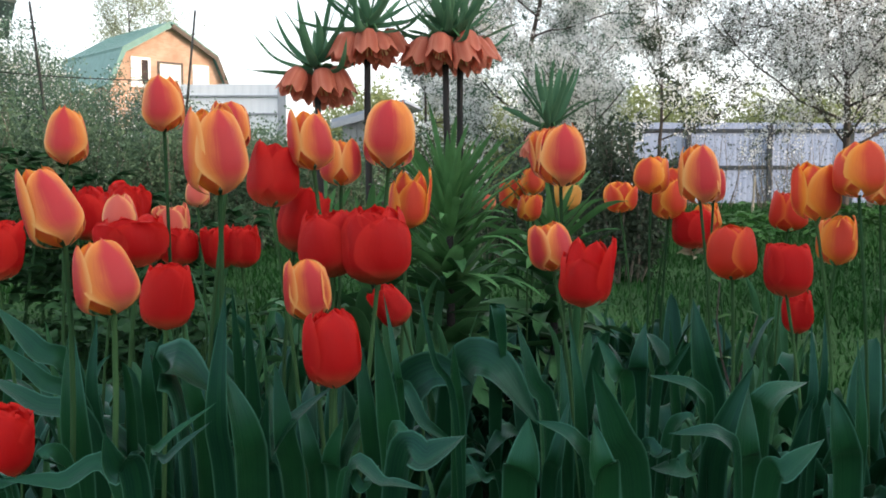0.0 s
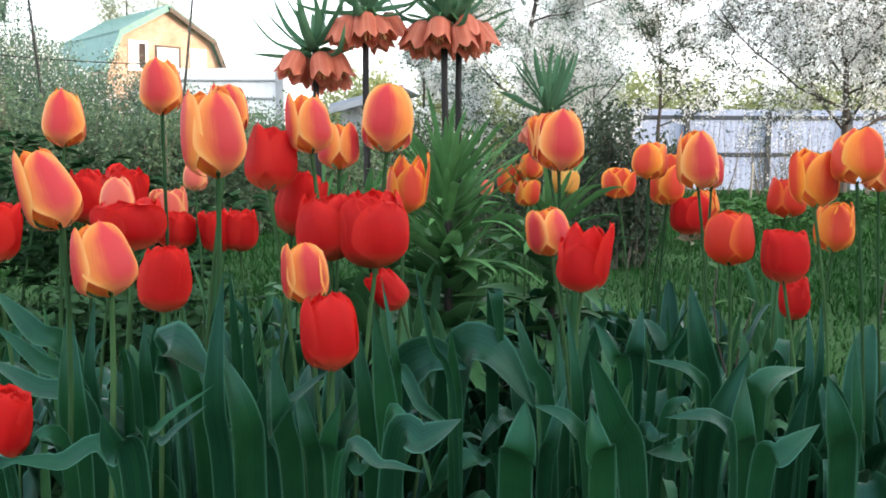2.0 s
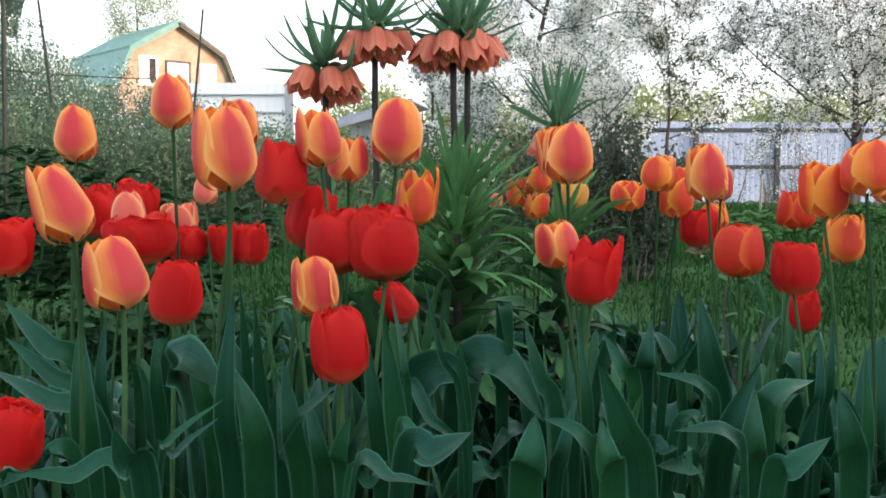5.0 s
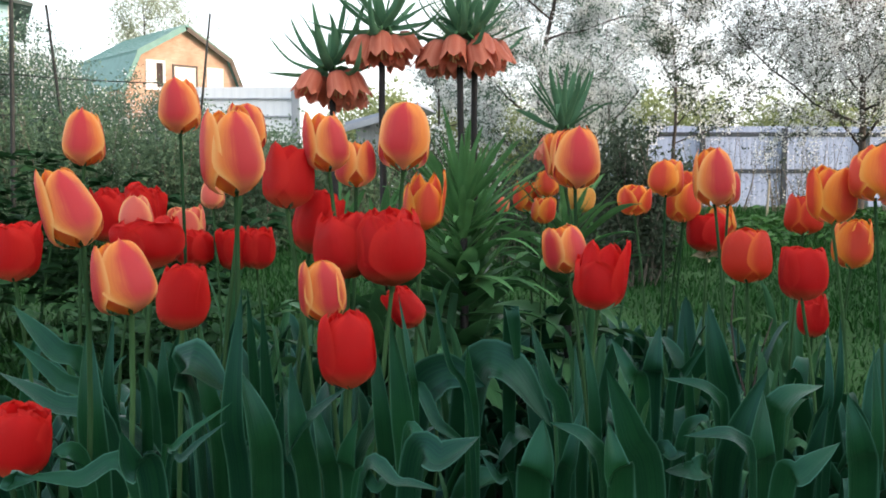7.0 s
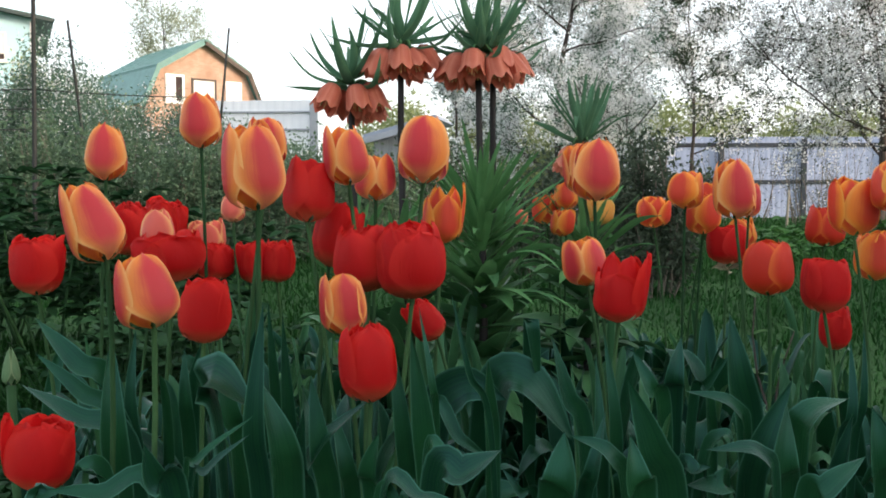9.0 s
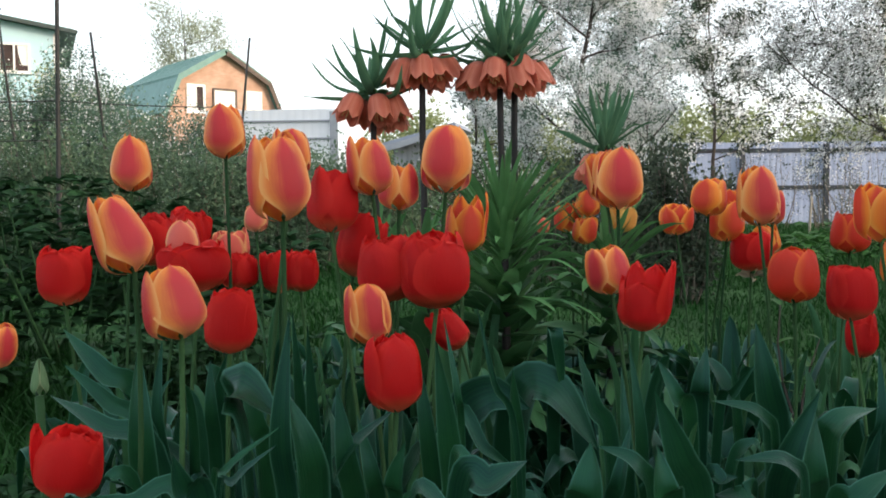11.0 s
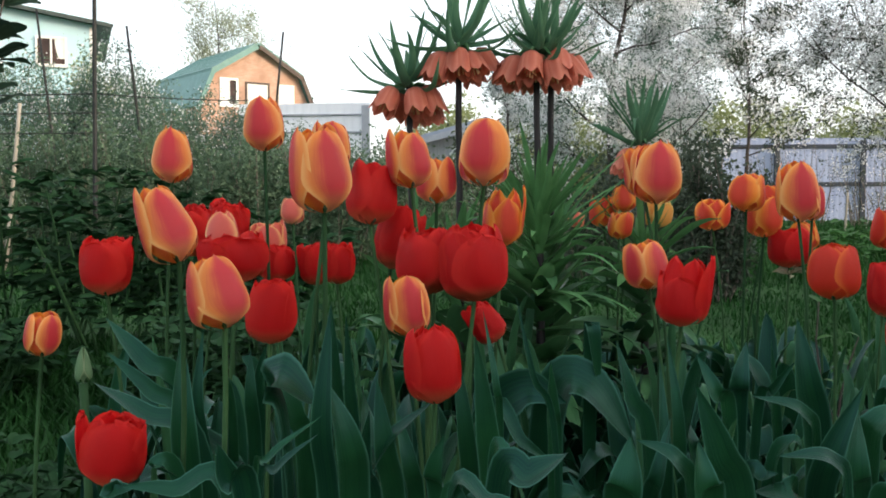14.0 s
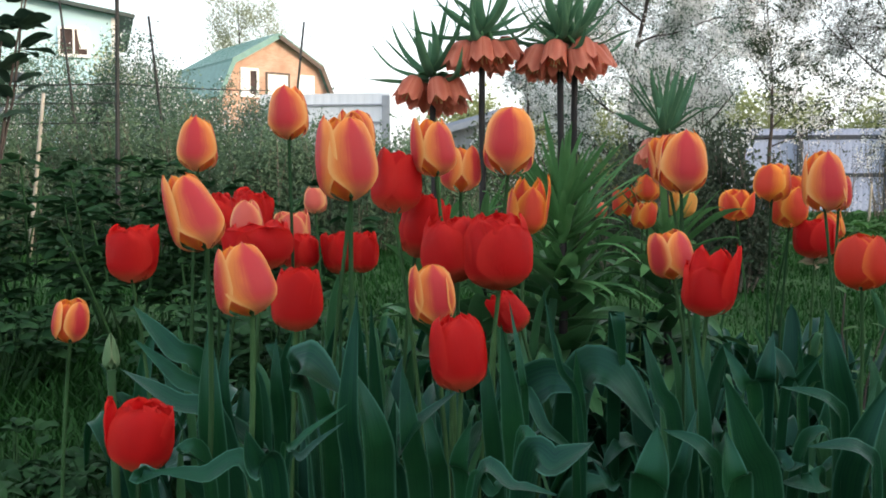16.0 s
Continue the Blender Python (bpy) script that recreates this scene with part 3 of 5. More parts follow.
# blossoming fruit trees inside the fence
tree("cherry_tree", (0.92, 11.5), "cherry tree in dense white blossom", 3, 4.6, 0.9, 2.0, 0.07, 13, 9,
     [(blossom, 64000, 0.026, 0.09, "blossom"), (silver_leaf, 36000, 0.027, 0.09, "crown")], 0.06, (0, 0), None, 6)
tree("cherry_tree", (-0.2, 14.0), "cherry tree in white blossom behind the others", 8, 3.0, 0.5, 1.2, 0.05, 9, 7,
     [(blossom, 16000, 0.038, 0.07, "blossom"), (silver_leaf, 9000, 0.032, 0.07, "crown")], 0.06)
tree("cherry_tree", (2.05, 14.5), "cherry tree in thin white blossom", 17, 4.6, 1.2, 1.0, 0.05, 9, 5,
     [(blossom, 26000, 0.032, 0.11, "blossom"), (silver_leaf, 8000, 0.03, 0.11, "crown")], 0.06)
tree("plum_tree", (3.85, 17.0), "slender plum tree with dark sparse leaves", 66, 6.0, 1.6, 1.9, 0.05, 12, 6,
     [(dark_leaf, 12000, 0.050, 0.06, "crown"), (blossom, 15000, 0.036, 0.14, "blossom")], 0.02, (0.0, 0))
tree("apple_tree", (4.75, 11.2), "spreading apple tree in pale blossom", 21, 4.8, 1.15, 2.5, 0.07, 18, 11,
     [(blossom, 92000, 0.026, 0.10, "blossom"), (dark_leaf, 44000, 0.029, 0.09, "crown")], 0.07, (-0.06, 0), None, 7)
for i, (x, y, h) in enumerate([(4.1, 16.5, 1.3), (5.0, 17.5, 1.5), (5.9, 17.0, 1.35), (6.9, 17.8, 1.6), (5.4, 15.0, 1.1), (7.6, 16.6, 1.5), (3.2, 18.0, 1.2)]):
    cane_shrub("blossom_bush", (x, y), "thin young bush with small white flowers", 40 + i, h, 0.8, 11, 700, 0.032, dark_leaf, (blossom, 110, 0.030))

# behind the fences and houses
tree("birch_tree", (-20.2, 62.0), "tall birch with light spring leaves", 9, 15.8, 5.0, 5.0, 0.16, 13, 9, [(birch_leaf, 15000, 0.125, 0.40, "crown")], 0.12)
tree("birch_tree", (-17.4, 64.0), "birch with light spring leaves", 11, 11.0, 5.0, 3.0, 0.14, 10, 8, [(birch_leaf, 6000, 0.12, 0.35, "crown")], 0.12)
for i, (x, y, h, w) in enumerate([(6.0, 29, 2.9, 2.4), (8.4, 30, 3.0, 2.6), (10.8, 29, 2.8, 2.4), (13.2, 30, 3.0, 2.6), (4.0, 30, 3.0, 2.4), (1.6, 31, 3.2, 2.6), (-0.8, 31, 3.3, 2.8), (-3.2, 33, 3.2, 2.6), (15.6, 31, 3.1, 2.6)]):
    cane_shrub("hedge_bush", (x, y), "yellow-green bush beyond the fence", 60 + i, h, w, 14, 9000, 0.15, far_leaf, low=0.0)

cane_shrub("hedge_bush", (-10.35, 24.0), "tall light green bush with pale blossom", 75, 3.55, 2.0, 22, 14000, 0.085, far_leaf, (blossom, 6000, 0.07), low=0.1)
# trellis row and bushes on the left of the garden
for i, (x, y, h, w) in enumerate([(-6.3, 10.2, 2.05, 1.1), (-5.6, 10.0, 2.0, 1.0), (-5.0, 10.3, 2.1, 0.9), (-4.4, 10.2, 1.95, 0.9), (-3.9, 10.0, 1.50, 0.9), (-3.3, 10.3, 1.42, 0.9), (-2.75, 10.2, 1.32, 0.8), (-2.2, 10.3, 1.05, 0.8),
                                  (-1.75, 10.6, 1.05, 0.9), (-7.1, 10.4, 2.1, 1.1)]):
    cane_shrub("flowering_shrub", (x, y), "grey-green shrub with small white flowers", 80 + i, h, w, 16, 24000, 0.032, silver_leaf, (blossom, 3400, 0.026))
for i, (x, y, h) in enumerate([(-4.6, 7.3, 1.05), (-3.9, 7.5, 1.15), (-3.3, 7.4, 1.1), (-2.7, 7.5, 1.0), (-2.1, 7.6, 1.0), (-1.5, 7.8, 0.95), (-5.3, 7.6, 1.1), (-1.0, 8.2, 0.85)]):
    cane_shrub("raspberry_bush", (x, y), "upright raspberry canes with grey-green leaves", 100 + i, h, 0.85, 20, 9500, 0.034, shrub_leaf)
cane_shrub("evergreen_bush", (0.97, 5.2), "dark dense upright bush", 131, 0.84, 0.34, 26, 9000, 0.032, dark_leaf)
cane_shrub("evergreen_bush", (-0.35, 9.5), "dark bush beside the fruit trees", 132, 1.1, 1.0, 16, 5000, 0.045, dark_leaf)
cane_shrub("evergreen_bush", (0.55, 6.5), "low dark green leafy bush", 133, 0.75, 0.8, 16, 5000, 0.04, dark_leaf)


def peony(at, seed, height, width, stems, label):
    """Stems with divided leaves; each leaf is a few pointed leaflets."""
    rng = np.random.default_rng(seed)
    p = thing("peony_bush", (at[0], at[1], 0), label, "bush")
    leaves = []
    for i in range(stems):
        w, q = rng.uniform(0, 6.28), math.sqrt(rng.random())
        path = limb_path((0.3 * width * q * math.cos(w), 0.3 * width * q * math.sin(w), -0.02), (0.5 * q * math.cos(w), 0.5 * q * math.sin(w), 1), height * rng.uniform(0.75, 1.05), rng, 5, 0.08)
        mesh_ob("stem", *tube(path, [0.006, 0.0055, 0.005, 0.0045, 0.004, 0.003], 5, False), tulip_stem, p)
        for j in range(2, 6):
            for _ in range(4):
                a = rng.uniform(0, 6.28)
                out = Vector((math.cos(a), math.sin(a), rng.uniform(0.1, 0.6)))
                hub = path[j] + out * rng.uniform(0.03, 0.09)
                for s in (-0.8, -0.4, 0.0, 0.4, 0.8):
                    d = Vector((math.cos(a + s), math.sin(a + s), rng.uniform(-0.35, 0.35)))
                    v, f, _uv = blade(hub, hub + d * rng.uniform(0.045, 0.08), rng.uniform(0.018, 0.028), 0.008, rng.uniform(-40, 40), 0.3, 0.6, 5, 3)
                    leaves.append((v, f))
    mesh_ob("crown", *join(leaves), peony_leaf, p)
    return p


for i, (x, y, h, w) in enumerate([(-1.30, 3.05, 0.62, 0.7), (-1.75, 3.2, 0.66, 0.8), (-2.2, 3.4, 0.64, 0.8), (-1.15, 3.7, 0.42, 0.6)]):
    peony((x, y), 150 + i, h, w, 15, "dark green peony bush in leaf")


def lilac(at, seed, label):
    """Branches with broad pointed leaves."""
    rng = np.random.default_rng(seed)
    p = thing("lilac_bush", (at[0], at[1], 0), label, "bush")
    for lean, tall in ((0.16, 1.25), (0.10, 1.32), (0.03, 1.4), (-0.1, 1.25), (0.20, 1.14)):
        path = limb_path((lean * 0.3, 0, -0.03), (lean, 0.02, 1), tall, rng, 7, 0.05)
        mesh_ob("branch", *tube(path, [0.012, 0.011, 0.009, 0.008, 0.006, 0.005, 0.004, 0.003], 6), bark, p)
        for j in range(5, 8):
            for k in range(6 if j > 5 else 4):
                a = k * 1.57 + j + rng.uniform(-0.4, 0.4)
                d = Vector((math.cos(a), math.sin(a), rng.uniform(-0.1, 0.6))).normalized()
                hub = path[j] + d * 0.02
                v, f, uv = blade(hub, hub + d * rng.uniform(0.095, 0.125), rng.uniform(0.055, 0.072), 0.012, rng.uniform(-40, 40), 0.25, 0.55, 8, 5, 0.05, a)
                mesh_ob("leaf", v, f, lilac_leaf, p, uvs=uv)
    return p


lilac_leaf = leaf_mat("lilac_leaf", (0.016, 0.036, 0.026), (0.035, 0.07, 0.045), 0.4, (0.05, 0.09, 0.06))
lilac((-1.981, 3.00), 190, "lilac branches with dark broad leaves")


def low_plant(at, seed, r, height, n, size, label, mat):
    """A low tuft of broad stalked leaves."""
    rng = np.random.default_rng(seed)
    p = thing("leafy_plant", (at[0], at[1], 0), label, "plant")
    leaves, stalks = [], []
    for i in range(n):
        a, q = rng.uniform(0, 6.28), math.sqrt(rng.random())
        hub = Vector((r * q * math.cos(a), r * q * math.sin(a), height * rng.uniform(0.35, 1.0)))
        stalks.append(tube([(hub.x * 0.4, hub.y * 0.4, -0.01), (hub.x * 0.8, hub.y * 0.8, hub.z * 0.6), tuple(hub)], [0.002, 0.002, 0.0015], 3, False))
        for s in (-1.0, 0.0, 1.0):
            d = Vector((math.cos(a + s), math.sin(a + s), rng.uniform(-0.3, 0.25)))
            v, f, _uv = blade(hub, hub + d * size * rng.uniform(0.7, 1.2), size * 0.62, 0.012, rng.uniform(-25, 25), 0.2, 0.5, 6, 5, 0.06, a)
            leaves.append((v, f))
    mesh_ob("crown", *join(leaves), mat, p)
    tagged(mesh_ob("stalk", *join(stalks), tulip_stem, p), kind="stuff")
    return p


rng_low = np.random.default_rng(77)
for i in range(16):
    low_plant((rng_low.uniform(-1.9, -0.62), rng_low.uniform(2.15, 2.9)), 200 + i, 0.17, rng_low.uniform(0.16, 0.34), 26, 0.055, "low plant with dark lobed leaves", peony_leaf)
for i in range(16):
    low_plant((rng_low.uniform(-0.95, -0.52), rng_low.uniform(1.05, 2.0)), 270 + i, 0.13, rng_low.uniform(0.06, 0.15), 22, 0.036, "low weed with small dark leaves", peony_leaf)
for i in range(26):
    low_plant((rng_low.uniform(0.9, 5.2), rng_low.uniform(7.0, 11.5)), 230 + i, 0.3, rng_low.uniform(0.12, 0.3), 14, 0.11, "low weed with broad green leaves", weed_mat)


# ---- grass ----
def grass(name, label, n, area, tall, seed, keep=None):
    rng = np.random.default_rng(seed)
    x, y = area[0] + (area[1] - area[0]) * rng.beta(1.4, 1.4, n), area[2] + (area[3] - area[2]) * rng.beta(1.2, 1.9, n)
    if keep is not None:
        ok = keep(x, y)
        x, y = x[ok], y[ok]
        n = len(x)
    a, h = rng.uniform(0, 6.28, n), tall * rng.uniform(0.5, 1.3, n) * (1 + 0.5 * np.sin(x * 3.1) * np.cos(y * 2.3))
    w = rng.uniform(0.0018, 0.004, n) * (1 + y * 0.12)
    lean = rng.uniform(0.1, 0.8, n) * h
    dx, dy = np.cos(a), np.sin(a)
    z0 = np.full(n, -0.012)
    rows = []
    for k, wk in ((0.0, 1.0), (0.55, 0.8), (1.0, 0.05)):
        cx, cy, cz = x + dx * lean * k * k, y + dy * lean * k * k, z0 + h * k * (1 - 0.18 * k)
        for s in (-1, 1):
            rows.append(np.stack([cx - dy * w * wk * s, cy + dx * w * wk * s, cz], 1))
    v = np.stack(rows, 1).reshape(-1, 3)
    b = np.arange(n)[:, None] * 6
    f = np.concatenate([b + np.array([[0, 1, 3, 2]]), b + np.array([[2, 3, 5, 4]])], 0)
    tagged(mesh_ob(name, v, f, grass_mat, smooth=False), label, "grass", kind="stuff")


def off_bed(x, y):
    return ((x - 0.05) / 0.78) ** 2 + ((y - 1.30) / 0.97) ** 2 > 1


def beside_bed(x, y):
    edge = np.hypot((x + 1.35) / 1.35, (y - 2.1) / 1.35) + 0.16 * np.sin(5.3 * x + 1.0) * np.cos(4.1 * y) + 0.10 * np.sin(17 * x + 11 * y)
    return off_bed(x, y) & (edge < 0.95)


grass("lawn_grass", "short green lawn grass", 70000, (-3.4, 5.4, -0.9, 9.5), 0.07, 301, off_bed)
grass("lawn_grass", "dark lawn grass beside the flower bed", 34000, (-2.8, -0.1, 0.6, 3.6), 0.085, 303, beside_bed)
grass("meadow_grass", "rougher grass towards the fence", 30000, (-7.0, 11.0, 6.0, 21.3), 0.16, 302)


# ---- tulips ----
LABELS = {
    "F": "orange tulip flamed with rose red on a green stem",
    "P": "salmon pink tulip with pale orange edges",
    "A": "amber orange tulip with loosening petals",
    "D": "deep orange-red tulip with orange edges",
    "Y": "pale yellow-orange tulip with spread petals",
    "R": "scarlet red tulip on a green stem",
}
CLOSED = np.array([0.22, 0.70, 0.93, 1.0, 0.985, 0.94, 0.88, 0.81, 0.73, 0.635, 0.53, 0.38])
ROUND = np.array([0.20, 0.62, 0.84, 0.94, 0.99, 1.0, 0.99, 0.96, 0.91, 0.83, 0.72, 0.54])
SPREAD = np.array([0.22, 0.60, 0.80, 0.90, 0.95, 0.98, 1.0, 1.01, 1.02, 1.02, 1.02, 1.0])
STEPS = np.linspace(0, 1, 12)


def petal_sheet(height, radius, angle, loose, rng, ragged, peel=0.0, blunt=0.3, wide=1.1, point=0.2, tall=1.0):
    """One petal of a cup that stands on the origin: narrow foot, broad belly, rounded or pointed tip that may part from the cup or fray."""
    prof = (CLOSED * (1 - blunt) + ROUND * blunt) * (1 - loose) + SPREAD * loose
    ph, ph2, ph3 = rng.uniform(0, 6.28, 3)
    twist = rng.uniform(-0.14, 0.14)
    wave = rng.uniform(0.010, 0.026) + 0.42 * ragged
    curl = rng.uniform(-0.02, 0.09)
    power, blunting = between(4.2, 2.3, point), between(0.46, 0.85, point)
    nip = rng.uniform(0.0, 0.035) + 0.05 * point

    def fn(u, k):
        v = 1 - (1 - k) ** 1.4
        r = radius * (np.interp(v, STEPS, prof) + peel * v ** 1.6)
        ease = min(1.0, v / 0.46)
        half = wide * (0.14 + 0.86 * ease * ease * (3 - 2 * ease)) * max(0.0, 1 - v ** power) ** blunting
        half = half / max(0.6, np.interp(v, STEPS, prof)) ** 0.35
        a = angle + u * half + twist * v * v
        r *= 1 + curl * abs(u) ** 3 * (v + 0.2) - 0.03 * math.exp(-(u * 5) ** 2) * v
        r *= 1 + wave * math.sin(4 * u + ph + 3.0 * v) * v + 0.4 * wave * math.sin(8 * u + ph2 + 4 * v) * v
        z = height * tall * (0.66 * v + 0.34 * (0.5 - 0.5 * math.cos(math.pi * v)) + nip * math.exp(-(u / 0.3) ** 2) * v ** 8)
        if v > 0.6:
            fray = noise.noise(Vector((u * 2.6 + ph, ph2, v * 0.7))) + 0.6 * noise.noise(Vector((u * 7 + ph3, ph, v))) + 0.15 * noise.noise(Vector((u * 15, ph3, v)))
            z += ragged * height * fray * (v - 0.6) * 1.8
            r += ragged * radius * 1.6 * noise.noise(Vector((u * 3 + ph3, v * 3, ph))) * (v - 0.6)
        return (r * math.cos(a), r * math.sin(a), z)
    return patch(fn, 13, 18)


def leaf_set(e, rng, n, reach, tall, wide, mat=None, first=None):
    """Broad basal leaves of a tulip, round its stem."""
    w0 = rng.uniform(0, 6.28) if first is None else first
    for i in range(n):
        w = w0 + i * 6.28 / n + rng.uniform(-0.5, 0.5)
        t = tall * rng.uniform(0.75, 1.12)
        q = reach * rng.uniform(0.5, 1.3)
        z0 = rng.uniform(-0.01, 0.04)
        droop = rng.random() < 0.5
        tip = (q * math.cos(w) * (1.5 if droop else 1), q * math.sin(w) * (1.5 if droop else 1), t * (0.72 if droop else 1))
        v, f, uv = blade((0.008 * math.cos(w), 0.008 * math.sin(w), z0), tip, wide * rng.uniform(0.7, 1.25), rng.uniform(0.03, 0.09) + (0.09 if droop else 0.02), rng.uniform(-40, 40),
                         rng.uniform(0.2, 0.6), 0.38, 14, 5, rng.uniform(0.0, 0.10), rng.uniform(0, 6), rng.uniform(0.05, 0.18) if droop else rng.uniform(0, 0.03), rng.uniform(-0.05, 0.05), rng.uniform(-110, 110))
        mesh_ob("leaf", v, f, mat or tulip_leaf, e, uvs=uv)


tulip_count = 0


def tulip(kind, x, y, z, height, radius, lean, loose, leaves=3, turn=None, husk=False, outers=None, double=False, tip=None, blunt=None, nod=None):
    """A tulip whose flower sits on its stem at (x, y, z). outers: the angle, half width, height and parting of each outer petal."""
    global tulip_count
    tulip_count += 1
    rng = np.random.default_rng(1000 + tulip_count)
    foot = (x + rng.uniform(-0.03, 0.03), y + rng.uniform(-0.03, 0.04), 0.02)
    e = thing("tulip", foot, LABELS[kind], "tulip", "tulips in the flower bed")
    top = Vector((x, y, z)) - Vector(foot)
    bend = Vector((rng.uniform(-0.02, 0.02), rng.uniform(-0.015, 0.015), 0))
    tilt = Matrix.Rotation(radians(lean), 3, "Y") @ Matrix.Rotation(radians(rng.uniform(-4, 4) if nod is None else nod), 3, "X")
    axis = tilt @ Vector((0, 0, 1))
    pts = []
    for k in np.linspace(0, 1, 9):
        pts.append(Vector((0, 0, -0.03)) * (1 - k) + top * k + bend * math.sin(math.pi * k) - Vector((axis.x, axis.y, 0)) * 0.05 * k * (1 - k) * 4 * k)
    pts.append(top + axis * 0.004)
    sr = 0.0018 + 0.016 * radius
    mesh_ob("stem", *tube(pts, [sr * 1.15] * 4 + [sr] * 5 + [sr * 1.5], 7), tulip_stem, e)
    red = kind == "R"
    start = rng.choice([-58, -62, -120, -92, -36]) + rng.uniform(-8, 8) if turn is None else turn
    blunt = rng.uniform(0.1, 0.8) if blunt is None else blunt
    ragged, point = 0.03, rng.uniform(0.0, 0.35)
    if kind in "AY":
        loose, ragged, point = min(0.85, loose + 0.05), 0.07, rng.uniform(0.45, 0.8)
    if red:
        loose, ragged, point = min(0.85, loose + 0.05), 0.11 if loose > 0.4 else 0.07, rng.uniform(0.0, 0.3)
    point = point if tip is None else tip
    if outers is None:
        n = 5 if red else 3
        outers = [(start + i * 360 / n + rng.uniform(-8, 8), rng.uniform(0.85, 1.05) if red else rng.uniform(1.0, 1.2), rng.uniform(0.80 if red else 0.93, 1.04), rng.choice([0.0, 0.0, 0.05, 0.12]) + rng.uniform(0.0, 0.14) * red) for i in range(n)]
    angles = sorted(o[0] % 360 for o in outers)
    gaps = [(a + (b - a) / 2, (b - a)) for a, b in zip(angles, angles[1:] + [angles[0] + 360])]
    petals = [(a, radius * (1.0 - 0.022 * i), w, t, out, loose, kind) for i, (a, w, t, out) in enumerate(outers)]
    petals += [(a + rng.uniform(-6, 6), radius * 0.85, 1.0, rng.uniform(0.93, 1.0), 0.0, loose * 0.75, "Fi" if kind == "F" else kind) for a, g in gaps]
    if double:
        petals += [(a + 33 * i, radius * (0.70 - 0.05 * (i % 3)), 1.0, rng.uniform(0.88, 1.04), rng.uniform(-0.06, 0.14), loose * 0.6, kind) for i, a in enumerate(angles + angles[:2])]
    skew = Vector((rng.uniform(-0.08, 0.08), rng.uniform(-0.06, 0.06), 0)) * radius
    for a, r, w, t, out, lo, mat in petals:
        v, f, uv = petal_sheet(height, r, radians(a), lo, rng, ragged, out, blunt, w, point, t)
        v = [top + tilt @ (Vector(p) + skew * (p[2] / height) ** 2) for p in v]
        mesh_ob("petal", v, f, PETALS[mat], e, uvs=uv)
    for i in range(7 if husk else 0):
        w = i * 0.9
        end = top + Vector((math.cos(w), math.sin(w), rng.uniform(-0.7, 0.3))) * rng.uniform(0.022, 0.036)
        v, f, uv = blade(top + Vector((0, 0, -0.012)), end, 0.012, 0.006, rng.uniform(-60, 60), 0.5, 0.5, 7, 4, 0.2, w)
        mesh_ob("withered_leaf", v, f, dry_mat, e, uvs=uv, label="curled dry leaf under the flower" if i == 0 else "")
    leaf_set(e, rng, leaves, 0.10, min(0.33, 0.62 * z) if y > 0.95 else 0.15, 0.036)
    return e


tulip("F", -0.475, 1.20, 0.579, 0.071, 0.0269, 2, 0.05, 3, outers=((-82, 1.35, 1.0, 0.0), (150, 1.0, 0.97, 0.04), (30, 1.0, 0.95, 0.02)), tip=0.6, blunt=0.2)
tulip("F", -0.351, 1.20, 0.620, 0.068, 0.0272, 1, 0.1, 3, outers=((-92, 1.40, 1.0, 0.0), (140, 1.1, 0.96, 0.05), (25, 1.0, 0.94, 0.03)), tip=0.55, blunt=0.5)
tulip("F", -0.188, 0.80, 0.547, 0.073, 0.0267, -7, 0.1, 2, outers=((-52, 1.10, 0.96, 0.02), (-146, 0.92, 1.0, 0.12), (55, 1.05, 1.04, 0.0)), tip=0.1, blunt=0.3, nod=3)
tulip("F", -0.219, 0.98, 0.588, 0.050, 0.0219, -1, 0.2, 3, -70)
tulip("F", -0.288, 0.72, 0.509, 0.063, 0.0222, -21, 0.05, 2, outers=((-50, 1.20, 0.96, 0.0), (-150, 0.85, 1.04, 0.10), (60, 1.0, 1.0, 0.0)), tip=0.1, blunt=0.0, nod=0)
tulip("F", -0.245, 0.70, 0.460, 0.056, 0.0245, -13, 0.1, 2, outers=((-46, 1.22, 1.0, 0.0), (-142, 0.85, 0.99, 0.07), (60, 1.1, 0.97, 0.0)), tip=0.15, blunt=0.1, nod=2)
tulip("R", -0.251, 0.85, 0.425, 0.059, 0.0240, 3, 0.3, 2, outers=((-72, 1.3, 0.98, 0.05), (-170, 1.1, 0.96, 0.08), (15, 1.1, 0.98, 0.10), (100, 1.1, 1.0, 0.0)))
tulip("R", -0.452, 1.22, 0.482, 0.066, 0.0299, -6, 0.6, double=True)
tulip("R", -0.454, 1.35, 0.478, 0.073, 0.0320, 9, 0.6, double=True)
tulip("P", -0.391, 1.15, 0.497, 0.046, 0.0213, -0, 0.1, outers=((-88, 1.35, 1.0, 0.0), (150, 1.1, 0.9, 0.0), (30, 1.1, 0.9, 0.0)), tip=0.7, blunt=0.1)
tulip("R", -0.365, 1.12, 0.455, 0.061, 0.0418, -8, 0.6)
tulip("R", -0.363, 1.30, 0.442, 0.051, 0.0264, -1, 0.5)
tulip("P", -0.384, 1.35, 0.474, 0.049, 0.0258, -6, 0.6)
tulip("R", -0.521, 1.10, 0.442, 0.068, 0.0302, 1, 0.5, 3, outers=((-98, 1.35, 0.97, 0.0), (172, 1.1, 1.0, 0.05), (5, 1.1, 1.03, 0.08), (90, 1.1, 1.0, 0.0)), blunt=0.8)
